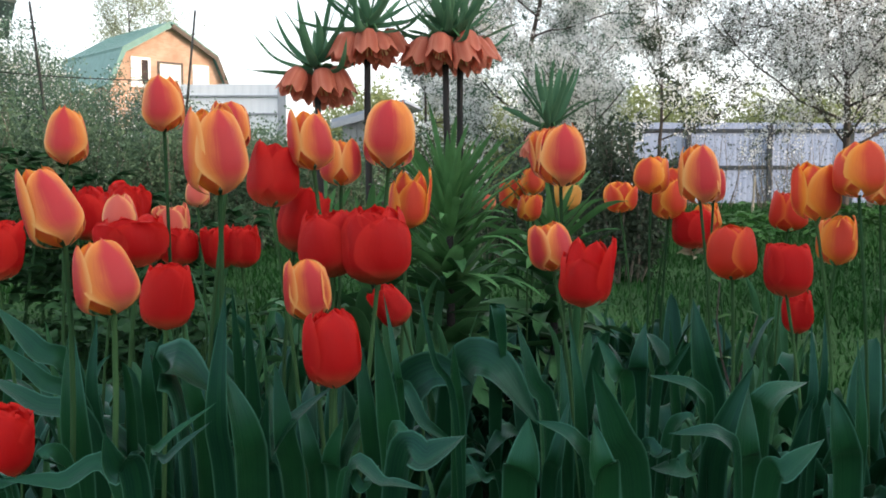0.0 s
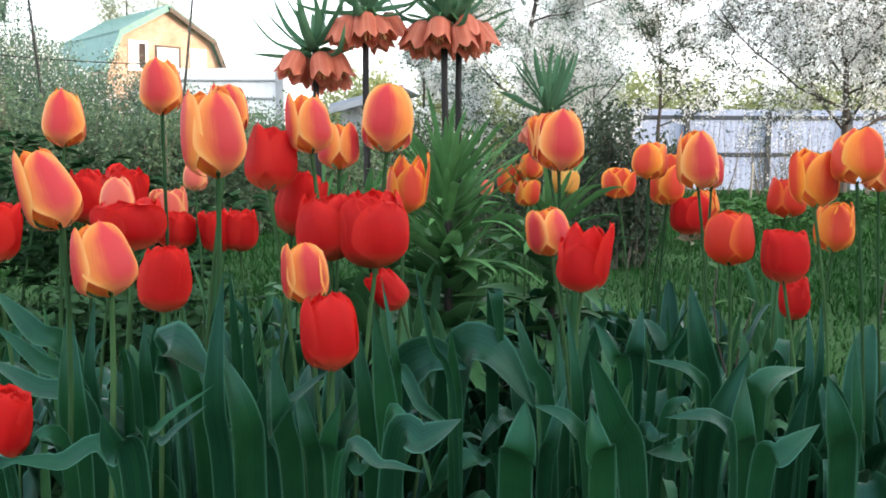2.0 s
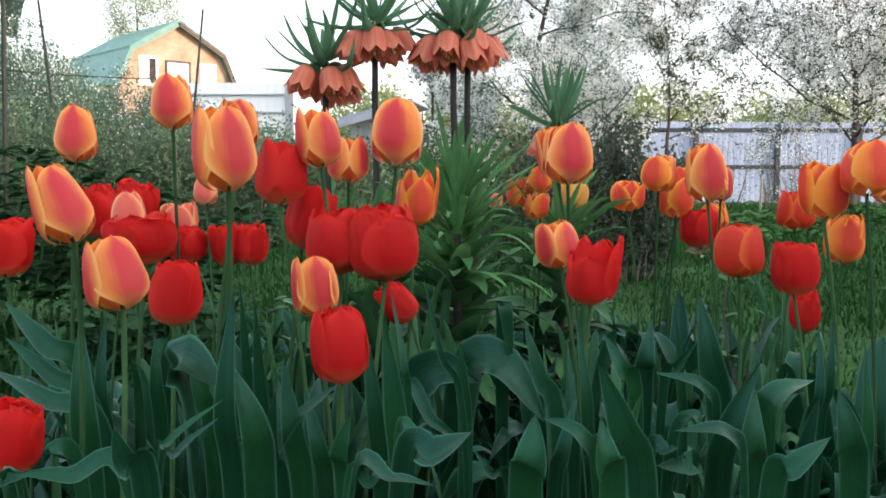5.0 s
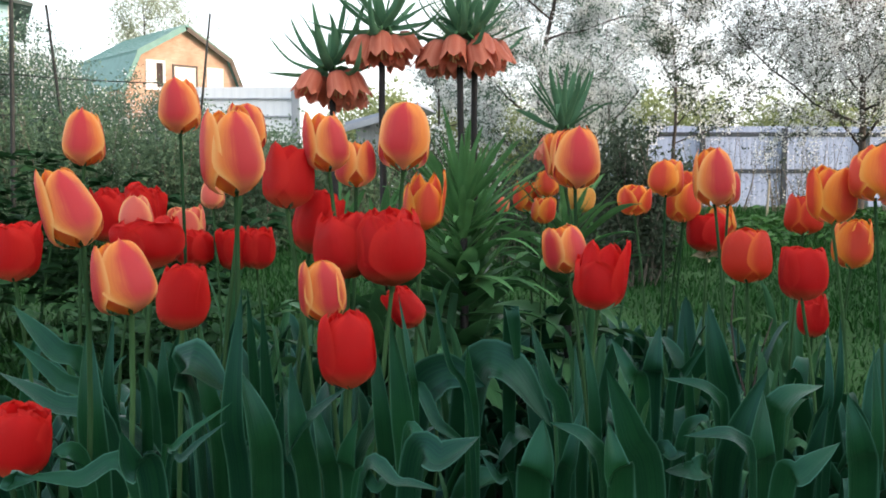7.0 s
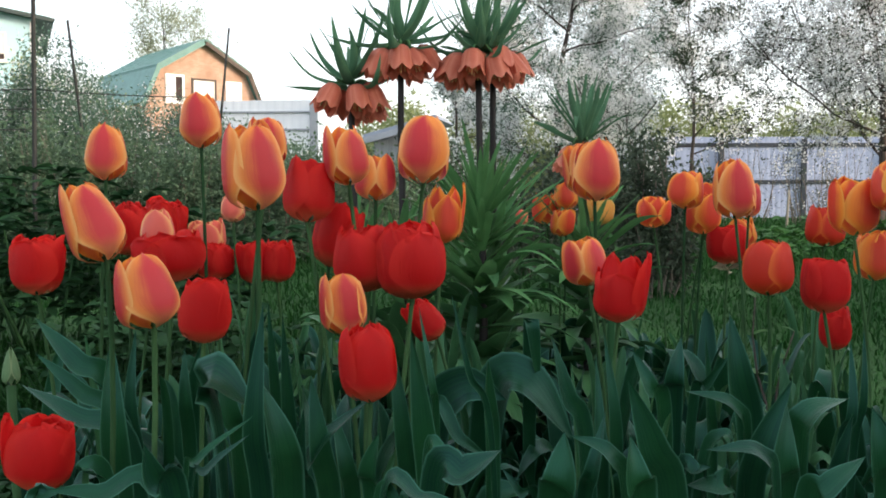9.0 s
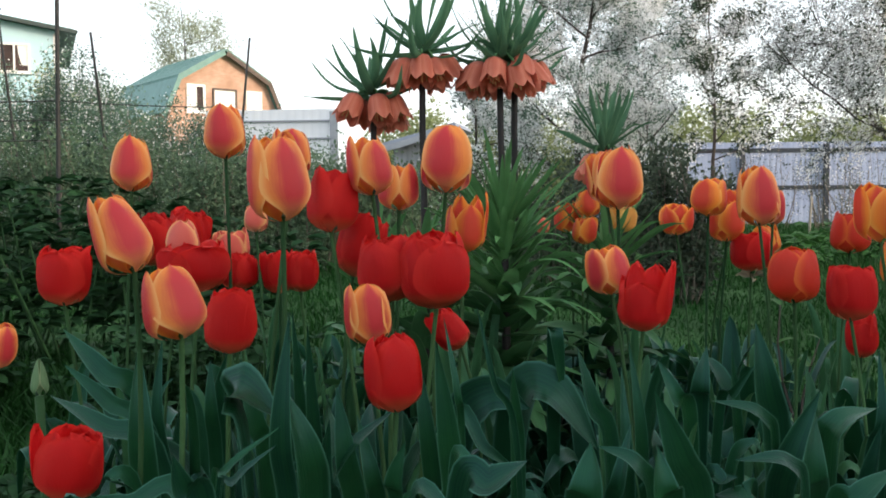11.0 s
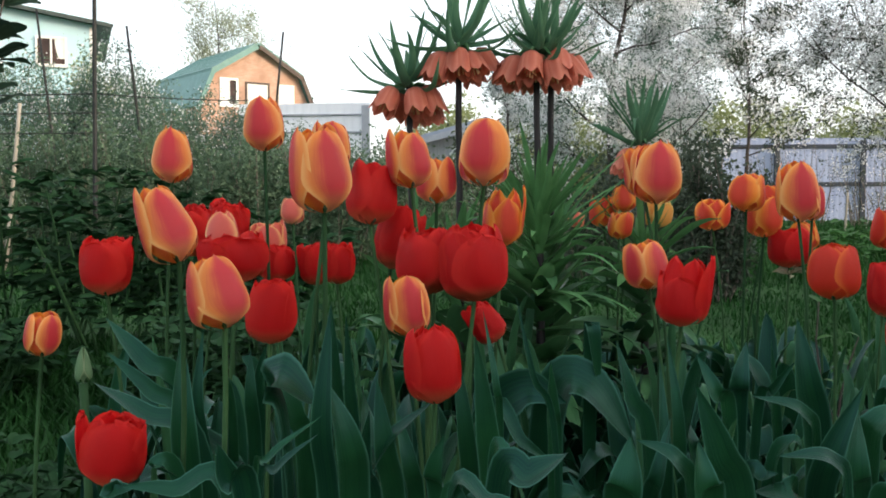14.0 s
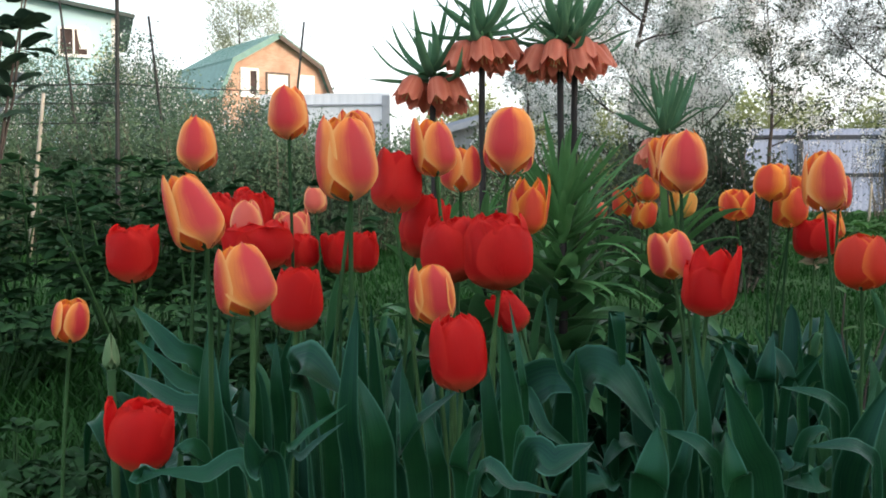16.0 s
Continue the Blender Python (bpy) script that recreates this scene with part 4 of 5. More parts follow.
tulip("R", -0.361, 0.75, 0.318, 0.058, 0.0268, 5, 0.45, 2, outers=((-72, 1.35, 0.98, 0.05), (-178, 0.62, 1.0, 0.34), (20, 1.1, 0.94, 0.10), (100, 1.1, 0.97, 0.0)), blunt=0.8)
tulip("F", -0.520, 0.94, 0.394, 0.046, 0.0191, 3, 0.15, 2, outers=((-142, 0.9, 0.97, 0.05), (-36, 0.9, 0.97, 0.05), (90, 1.0, 1.0, 0.0)), tip=0.05, blunt=0.9)
tulip("R", -0.181, 1.00, 0.531, 0.066, 0.0287, 4, 0.3, outers=((-42, 1.02, 0.95, 0.0), (-140, 1.1, 1.03, 0.0), (60, 1.0, 0.9, 0.0)), tip=0.2, blunt=0.5)
tulip("F", -0.136, 1.00, 0.570, 0.062, 0.0245, -5, 0.25, 3, outers=((-52, 1.10, 0.92, 0.0), (-148, 0.78, 1.03, 0.16), (50, 1.0, 0.9, 0.0)), tip=0.35, blunt=0.3)
tulip("F", -0.118, 1.10, 0.553, 0.053, 0.0236, -2, 0.25, 3, outers=((-134, 0.95, 1.0, 0.03), (-36, 0.88, 1.0, 0.03), (80, 1.0, 0.95, 0.0)), tip=0.2, blunt=0.5)
tulip("F", -0.063, 1.10, 0.573, 0.077, 0.0296, 3, 0.1, 3, outers=((-88, 1.28, 1.0, 0.0), (158, 0.85, 0.64, 0.16), (20, 0.9, 0.68, 0.14)), tip=0.15, blunt=0.9)
tulip("P", -0.414, 1.60, 0.513, 0.047, 0.0210, -1, 0.2)
tulip("R", -0.306, 1.30, 0.437, 0.058, 0.0241, -4, 0.6)
tulip("R", -0.277, 1.30, 0.439, 0.058, 0.0241, 4, 0.5)
tulip("R", -0.166, 1.05, 0.480, 0.071, 0.0270, 14, 0.35, double=True)
tulip("R", -0.113, 0.97, 0.460, 0.067, 0.0330, -4, 0.25, outers=((-112, 1.05, 0.92, 0.06), (-46, 0.85, 0.98, 0.02), (-180, 0.9, 1.0, 0.10), (20, 0.9, 0.90, 0.10), (95, 1.1, 1.0, 0.0)), double=True, blunt=0.8)
tulip("R", -0.066, 0.95, 0.455, 0.077, 0.0350, -3, 0.25, 2, outers=((-58, 1.15, 0.86, 0.10), (-122, 0.95, 0.93, 0.02), (-178, 0.9, 0.88, 0.12), (2, 0.85, 0.98, 0.08), (95, 1.1, 1.0, 0.0)), double=True, blunt=0.9)
tulip("A", -0.043, 1.15, 0.501, 0.069, 0.0261, 3, 0.45, outers=((-75, 1.1, 0.84, 0.0), (-155, 0.9, 0.80, 0.10), (-8, 0.55, 1.04, 0.14), (90, 1.0, 0.82, 0.0)))
tulip("F", -0.122, 0.86, 0.432, 0.057, 0.0221, -4, 0.15, 2, outers=((-64, 1.10, 1.0, 0.0), (-152, 0.85, 0.99, 0.10), (0, 0.78, 0.86, 0.16)), tip=0.2, blunt=0.6)
tulip("R", -0.089, 0.77, 0.389, 0.064, 0.0242, -5, 0.0, 2, outers=((-66, 1.3, 0.97, 0.02), (-152, 0.85, 1.0, 0.10), (35, 1.0, 0.95, 0.05), (120, 1.0, 0.97, 0.0)), blunt=0.9, tip=0.4)
tulip("R", -0.046, 1.10, 0.392, 0.052, 0.0204, -36, 0.4)
tulip("F", 0.149, 1.20, 0.551, 0.077, 0.0315, 3, 0.1, 3, outers=((-86, 1.28, 1.0, 0.0), (150, 1.0, 0.95, 0.04), (30, 1.0, 0.95, 0.04)), tip=0.5, blunt=0.6)
tulip("F", 0.139, 1.24, 0.562, 0.065, 0.0222, -12, 0.3)
tulip("F", 0.135, 1.15, 0.449, 0.059, 0.0275, -7, 0.2, 3, outers=((-54, 1.05, 0.97, 0.0), (-148, 0.92, 0.99, 0.08), (60, 1.0, 1.0, 0.0)), tip=0.2, blunt=0.6)
tulip("R", 0.154, 1.03, 0.421, 0.073, 0.0298, 3, 0.5, outers=((-112, 1.2, 0.74, 0.08), (-30, 0.85, 1.05, 0.14), (172, 0.8, 0.78, 0.16), (80, 1.0, 0.8, 0.0)), tip=0.3)
tulip("A", 0.135, 1.80, 0.504, 0.056, 0.0279, -6, 0.4)
tulip("A", 0.167, 1.75, 0.532, 0.049, 0.0230, -3, 0.2)
tulip("A", 0.153, 1.70, 0.485, 0.048, 0.0223, 3, 0.3)
tulip("Y", 0.232, 1.80, 0.502, 0.050, 0.0279, 3, 0.8)
tulip("R", 0.041, 2.00, 0.480, 0.040, 0.0179, 7, 0.3)
tulip("P", 0.091, 2.00, 0.496, 0.033, 0.0179, 12, 0.3)
tulip("A", 0.375, 2.00, 0.490, 0.064, 0.0358, -2, 0.7)
tulip("A", 0.351, 1.60, 0.535, 0.063, 0.0306, 2, 0.25, 3, outers=((-122, 1.1, 0.96, 0.03), (-34, 0.92, 0.97, 0.03), (90, 1.0, 1.0, 0.0)), tip=0.2, blunt=0.7)
tulip("A", 0.405, 1.70, 0.489, 0.071, 0.0325, -1, 0.6)
tulip("A", 0.430, 1.75, 0.537, 0.044, 0.0235, 2, 0.4)
tulip("F", 0.394, 1.45, 0.523, 0.090, 0.0329, -6, 0.15, 3, outers=((-84, 1.25, 0.98, 0.0), (-5, 0.82, 0.66, 0.14), (165, 0.9, 0.97, 0.08)), tip=0.4, blunt=0.4)
tulip("F", 0.428, 1.50, 0.523, 0.054, 0.0179, 3, 0.2)
tulip("R", 0.450, 1.70, 0.436, 0.069, 0.0376, -2, 0.3, 3, None, True)
tulip("A", 0.508, 1.80, 0.461, 0.054, 0.0258, -8, 0.4)
tulip("D", 0.369, 1.20, 0.433, 0.069, 0.0315, -2, 0.2, 3, outers=((-48, 1.08, 0.97, 0.03), (-136, 1.08, 0.98, 0.0), (70, 1.0, 1.0, 0.0)), tip=0.2, blunt=0.7)
tulip("R", 0.457, 1.25, 0.404, 0.071, 0.0313, 2, 0.35, outers=((-90, 1.3, 0.97, 0.0), (180, 1.1, 1.0, 0.03), (0, 1.1, 1.0, 0.03), (90, 1.1, 1.0, 0.0)), tip=0.0, blunt=0.9)
tulip("R", 0.528, 1.40, 0.331, 0.065, 0.0226, -0, 0.3)
tulip("D", 0.583, 1.60, 0.473, 0.068, 0.0325, 0, 0.3)
tulip("A", 0.513, 1.30, 0.504, 0.079, 0.0334, -3, 0.4, outers=((-75, 1.15, 0.95, 0.03), (-165, 0.62, 0.97, 0.20), (0, 0.85, 0.9, 0.12)), tip=0.4)
tulip("A", 0.562, 1.35, 0.438, 0.070, 0.0290, 1, 0.25, 3, outers=((-102, 1.1, 0.95, 0.0), (-22, 0.82, 1.0, 0.08), (150, 0.9, 0.95, 0.05)), tip=0.2, blunt=0.6)
tulip("A", 0.549, 1.25, 0.536, 0.073, 0.0336, -1, 0.3, 3, outers=((-80, 1.2, 0.98, 0.0), (-175, 0.9, 0.80, 0.14), (20, 0.9, 0.95, 0.05)), tip=0.3, blunt=0.5)
tulip("F", 0.647, 1.40, 0.522, 0.053, 0.0251, 2, 0.2)
tulip("R", -0.251, 1.00, 0.247, 0.030, 0.0107, 3, 0.3)


def rose_twig(foot, head, seed):
    """A thin dark twig with a few small leaves."""
    rng = np.random.default_rng(seed)
    e = thing("rose_twig", (foot[0], foot[1], 0.0), "thin dark twig with small new leaves", "twig")
    rel = Vector(head) - Vector((foot[0], foot[1], 0))
    pts = [rel * k + Vector((0.02 * math.sin(5 * k + seed), 0.01 * math.cos(7 * k), 0)) for k in np.linspace(-0.03, 1, 8)]
    mesh_ob("branch", *tube(pts, [0.0028, 0.0027, 0.0025, 0.0022, 0.002, 0.0018, 0.0015, 0.001], 5), bark, e)
    for k in range(9):
        p = pts[3 + k % 5]
        a = rng.uniform(0, 6.28)
        v, f, uv = blade(p, p + Vector((math.cos(a), math.sin(a), rng.uniform(-0.2, 0.5))) * rng.uniform(0.018, 0.03), 0.012, 0.003, 0, 0.2, 0.5, 6, 3)
        mesh_ob("leaf", v, f, weed_mat, e, uvs=uv)


rose_twig((0.493, 1.45), (0.434, 1.45, 0.402), 1)
rose_twig((0.519, 1.6), (0.526, 1.6, 0.328), 2)
rose_twig((0.691, 1.5), (0.695, 1.5, 0.378), 3)


def tulip_bud(x, y, z, height, radius):
    rng = np.random.default_rng(5)
    e = thing("tulip", (x, y, 0.02), "green unopened tulip bud between its leaves", "tulip", "tulips in the flower bed")
    top = Vector((0, 0, z - 0.02))
    mesh_ob("stem", *tube([(0, 0, -0.03), (0.004, 0, z * 0.5), tuple(top)], [0.004, 0.004, 0.0045], 7), tulip_stem, e)
    for i in range(3):
        v, f, uv = petal_sheet(height, radius, i * 2.094, 0.0, rng, 0.0, -0.30, 0.0, 1.1, 0.6)
        mesh_ob("petal", [top + Vector(p) for p in v], f, bud_skin, e, uvs=uv)
    leaf_set(e, rng, 3, 0.06, 0.27, 0.04)


tulip_bud(-0.446, 0.88, 0.378, 0.036, 0.0089)


# leafy tulips without a flower fill the bed
rng_bed = np.random.default_rng(4)
spots = []
while len(spots) < 84:
    sx, sy = rng_bed.uniform(-0.62, 0.9), rng_bed.uniform(0.98, 2.1)
    if all((sx - a) ** 2 + (sy - b) ** 2 > 0.0055 for a, b in spots) and abs(sx) < 0.16 + 0.48 * sy and not (sx < -0.40 and (sy > 1.5 or sy < 1.3)) and not (0.0 < sx < 0.14 and sy < 1.3) and sx < 0.12 + 0.22 * sy:
        if sy > 1.15 or rng_bed.random() < 0.6:
            spots.append((sx, sy))
spots += [(0.50, 1.02), (0.56, 1.12), (0.47, 0.95), (0.61, 1.26), (0.54, 1.22), (0.66, 1.4)]
for sx, sy in spots:
    e = thing("tulip_leaves", (sx, sy, 0.02), "blue-green tulip leaves without a flower", "tulip", "leafy tulips")
    if sy > 1.15:
        leaf_set(e, rng_bed, int(rng_bed.integers(4, 7)), 0.10, rng_bed.uniform(0.22, 0.36) - 0.06 * (sx > 0.25) - 0.04 * (sy > 1.35), 0.034)
    else:
        leaf_set(e, rng_bed, int(rng_bed.integers(3, 5)), 0.13, rng_bed.uniform(0.15, 0.27) - 0.04 * (sx > 0.25), 0.050)


# slender upright leaves between the stems further back
for i in range(64):
    sy = rng_bed.uniform(1.1, 1.95)
    sx = rng_bed.uniform(-0.42, 0.14 + 0.30 * sy) * (1.0 if sy > 1.3 else 0.9)
    if 0.0 < sx < 0.16 and sy < 1.6:
        continue
    e = thing("tulip_leaves", (sx, sy, 0.02), "narrow upright tulip leaves without a flower", "tulip", "leafy tulips")
    leaf_set(e, rng_bed, int(rng_bed.integers(3, 6)), 0.055, rng_bed.uniform(0.28, 0.40) - 0.05 * (sx > 0.3), 0.017, slender_leaf)


# narrow leaves that stand between the broad ones at the front
for i in range(44):
    sy = rng_bed.uniform(0.88, 1.06)
    sx = rng_bed.uniform(-0.42, 0.42) * sy
    if 0.0 < sx < 0.10:
        continue
    e = thing("tulip_leaves", (sx, sy, 0.02), "narrow upright tulip leaves without a flower", "tulip", "leafy tulips")
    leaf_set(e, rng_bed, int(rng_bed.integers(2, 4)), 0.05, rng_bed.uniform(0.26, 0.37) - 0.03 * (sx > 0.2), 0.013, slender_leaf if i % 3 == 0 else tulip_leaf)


def through_points(pts, n):
    """Points along a smooth line through pts, and how far along each lies."""
    ext = [pts[0] * 2 - pts[1]] + pts + [pts[-1] * 2 - pts[-2]]
    line = []
    for i in range(len(pts) - 1):
        a, b, c, d = ext[i:i + 4]
        for k in range(n):
            t = k / n
            line.append(0.5 * (2 * b + (c - a) * t + (2 * a - 5 * b + 4 * c - d) * t * t + (3 * b - a - 3 * c + d) * t ** 3))
    line.append(pts[-1])
    run = [0.0]
    for p, q in zip(line, line[1:]):
        run.append(run[-1] + (q - p).length)
    return line, [r / run[-1] for r in run]


def big_leaf(y, x0, z0, x1, z1, x2, z2, width, turn):
    """One large leaf at depth y that rises from the soil through two bends to its tip; turn swings its face from the path to the sky."""
    rng = np.random.default_rng(int(abs(x0) * 7919 + z1 * 104729) % 99991)
    root = Vector((x0 + max(-0.05, min(0.05, (x0 - x1) * 0.5)), y + 0.025, 0.02))
    e = thing("tulip_leaves", root, "broad blue-green tulip leaf in the front of the bed", "tulip", "leafy tulips")
    line, run = through_points([Vector((0, 0, -0.02)), Vector((x0, y + 0.006, z0)) - root, Vector((x1, y - 0.012, z1)) - root, Vector((x2, y - 0.004 + rng.uniform(-0.02, 0.015), z2)) - root], 7)
    widest = run[12]
    lean = 1 if x2 >= x0 else -1
    fold, wave, ph, spin = rng.uniform(0.15, 0.42), rng.uniform(0.015, 0.05), rng.uniform(0, 6.28), rng.uniform(-22, 22)
    verts, uvs, nu = [], [], 9
    for i, p in enumerate(line):
        v = run[i]
        d = (line[min(i + 3, len(line) - 1)] - line[max(i - 3, 0)]).normalized()
        across = d.cross(Vector((0, 1, 0))).normalized()
        away = d.cross(across)
        if away.y < 0:
            away = -away
        q = radians(turn + spin * (v - 0.5) * 2)
        s = across * math.cos(q) + away * (lean * math.sin(q))
        face = s.cross(d)
        if face.y > 0:
            face = -face
        w = 0.5 * width * ((0.38 + 0.62 * math.sin(1.5708 * min(1, v / widest))) if v < widest else max(0.0, 1 - ((v - widest) / (1 - widest)) ** 1.6) ** 1.05)
        for k in range(nu):
            u = k / (nu - 1) * 2 - 1
            lift = fold * abs(u) ** 1.7 * w + wave * width * math.sin(8 * v + ph + 2.2 * u) * u * u
            verts.append(p + s * (u * w) + face * lift)
            uvs.append((u * 0.5 + 0.5, v))
    faces = [(j * nu + k, j * nu + k + 1, (j + 1) * nu + k + 1, (j + 1) * nu + k) for j in range(len(line) - 1) for k in range(nu - 1)]
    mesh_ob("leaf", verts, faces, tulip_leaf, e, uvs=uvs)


big_leaf(0.950, -0.375, 0.338, -0.407, 0.390, -0.458, 0.433, 0.024, 35)
big_leaf(0.900, -0.345, 0.314, -0.383, 0.371, -0.426, 0.408, 0.018, 35)
big_leaf(0.850, -0.321, 0.311, -0.367, 0.359, -0.423, 0.386, 0.023, 40)
big_leaf(0.780, -0.306, 0.280, -0.305, 0.368, -0.312, 0.445, 0.023, 20)
big_leaf(0.920, -0.329, 0.230, -0.341, 0.345, -0.339, 0.429, 0.015, 10)
big_leaf(0.620, -0.206, 0.336, -0.215, 0.371, -0.220, 0.397, 0.019, 15)
big_leaf(0.800, -0.220, 0.339, -0.229, 0.403, -0.196, 0.377, 0.058, 62)
big_leaf(0.720, -0.169, 0.300, -0.172, 0.383, -0.166, 0.477, 0.018, 8)
big_leaf(0.745, -0.156, 0.292, -0.156, 0.359, -0.174, 0.414, 0.029, 30)
big_leaf(0.680, -0.218, 0.327, -0.203, 0.368, -0.167, 0.396, 0.007, 30)
big_leaf(0.670, -0.213, 0.324, -0.194, 0.364, -0.164, 0.389, 0.007, 35)
big_leaf(0.660, -0.229, 0.330, -0.269, 0.349, -0.303, 0.354, 0.015, 36)
big_leaf(0.720, -0.291, 0.315, -0.307, 0.349, -0.292, 0.334, 0.013, 60)
big_leaf(0.660, -0.307, 0.320, -0.315, 0.345, -0.297, 0.349, 0.017, 60)
big_leaf(0.950, -0.187, 0.227, -0.191, 0.340, -0.195, 0.444, 0.016, 15)
big_leaf(1.000, -0.214, 0.266, -0.216, 0.365, -0.221, 0.450, 0.012, 15)
big_leaf(0.950, -0.284, 0.304, -0.285, 0.368, -0.276, 0.412, 0.018, 20)
big_leaf(0.900, -0.282, 0.294, -0.281, 0.362, -0.283, 0.412, 0.014, 20)
big_leaf(0.900, -0.232, 0.295, -0.238, 0.351, -0.252, 0.412, 0.021, 30)
big_leaf(0.800, -0.163, 0.272, -0.138, 0.344, -0.088, 0.390, 0.021, 40)
big_leaf(0.800, -0.128, 0.272, -0.134, 0.342, -0.143, 0.406, 0.021, 30)
big_leaf(0.780, -0.144, 0.279, -0.151, 0.330, -0.143, 0.384, 0.019, -30)
big_leaf(0.720, -0.081, 0.301, -0.084, 0.346, -0.075, 0.381, 0.019, 20)
big_leaf(0.820, -0.111, 0.265, -0.115, 0.324, -0.130, 0.375, 0.016, 25)
big_leaf(0.860, -0.063, 0.251, -0.069, 0.350, -0.082, 0.435, 0.017, 20)
big_leaf(0.800, -0.042, 0.276, -0.047, 0.365, -0.057, 0.445, 0.021, 15)
big_leaf(0.800, -0.036, 0.340, -0.039, 0.400, -0.051, 0.463, 0.007, 20)
big_leaf(0.800, 0.012, 0.341, -0.008, 0.410, -0.023, 0.479, 0.006, 20)
big_leaf(0.900, 0.014, 0.297, 0.011, 0.358, 0.009, 0.409, 0.016, 12)
big_leaf(1.100, -0.053, 0.272, -0.017, 0.337, 0.034, 0.323, 0.051, 38)
big_leaf(1.100, 0.017, 0.307, 0.056, 0.346, 0.113, 0.272, 0.053, 38)
big_leaf(0.900, -0.047, 0.341, -0.017, 0.327, 0.016, 0.300, 0.014, 40)
big_leaf(0.680, -0.033, 0.332, -0.011, 0.360, 0.017, 0.374, 0.027, 42)
big_leaf(0.700, -0.040, 0.339, -0.026, 0.367, -0.002, 0.356, 0.014, 60)
big_leaf(0.640, -0.068, 0.335, -0.040, 0.354, -0.010, 0.350, 0.015, 60)
big_leaf(0.650, -0.073, 0.326, -0.055, 0.348, -0.045, 0.359, 0.009, 40)
big_leaf(0.750, 0.050, 0.292, 0.032, 0.324, 0.018, 0.343, 0.008, 30)
big_leaf(0.720, 0.060, 0.303, 0.062, 0.341, 0.067, 0.377, 0.029, 12)
big_leaf(0.750, 0.121, 0.295, 0.105, 0.354, 0.074, 0.366, 0.016, 52)
big_leaf(1.100, 0.063, 0.368, 0.064, 0.406, 0.074, 0.323, 0.017, 10)
big_leaf(0.850, 0.099, 0.320, 0.080, 0.380, 0.066, 0.433, 0.019, 18)
big_leaf(0.880, 0.118, 0.246, 0.114, 0.325, 0.111, 0.411, 0.014, 15)
big_leaf(0.950, 0.140, 0.221, 0.138, 0.330, 0.128, 0.423, 0.014, 15)
big_leaf(0.800, 0.092, 0.274, 0.097, 0.327, 0.110, 0.374, 0.015, 25)
big_leaf(0.720, 0.152, 0.303, 0.132, 0.368, 0.112, 0.421, 0.026, 18)
big_leaf(0.690, 0.121, 0.314, 0.114, 0.350, 0.111, 0.383, 0.024, 12)
big_leaf(0.900, 0.180, 0.334, 0.163, 0.378, 0.148, 0.411, 0.016, 22)
big_leaf(0.950, 0.198, 0.325, 0.196, 0.377, 0.206, 0.416, 0.020, 15)
big_leaf(0.900, 0.262, 0.307, 0.246, 0.387, 0.238, 0.448, 0.028, 8)
big_leaf(0.800, 0.230, 0.323, 0.215, 0.382, 0.172, 0.396, 0.014, 45)
big_leaf(0.680, 0.217, 0.318, 0.201, 0.375, 0.161, 0.379, 0.016, 45)
big_leaf(0.750, 0.247, 0.294, 0.240, 0.347, 0.246, 0.394, 0.027, 12)
big_leaf(0.800, 0.233, 0.276, 0.236, 0.343, 0.262, 0.406, 0.024, 30)
big_leaf(0.800, 0.272, 0.316, 0.275, 0.375, 0.313, 0.388, 0.030, 48)
big_leaf(0.720, 0.253, 0.304, 0.263, 0.339, 0.296, 0.360, 0.021, 52)
big_leaf(0.900, 0.347, 0.297, 0.352, 0.355, 0.356, 0.422, 0.010, 20)
big_leaf(0.920, 0.368, 0.294, 0.370, 0.362, 0.374, 0.431, 0.008, 20)
big_leaf(0.750, 0.328, 0.294, 0.317, 0.352, 0.310, 0.393, 0.025, 14)
big_leaf(0.800, 0.192, 0.305, 0.206, 0.358, 0.216, 0.341, 0.014, 55)
big_leaf(0.800, 0.174, 0.303, 0.183, 0.326, 0.194, 0.333, 0.016, 50)
big_leaf(0.800, 0.211, 0.287, 0.203, 0.314, 0.180, 0.309, 0.022, 60)
big_leaf(0.850, 0.381, 0.259, 0.376, 0.335, 0.376, 0.418, 0.015, 15)
big_leaf(0.950, 0.218, 0.334, 0.229, 0.372, 0.248, 0.402, 0.010, 25)
big_leaf(1.000, 0.251, 0.270, 0.244, 0.337, 0.236, 0.416, 0.013, 18)
big_leaf(0.850, 0.320, 0.259, 0.321, 0.314, 0.332, 0.366, 0.017, 25)


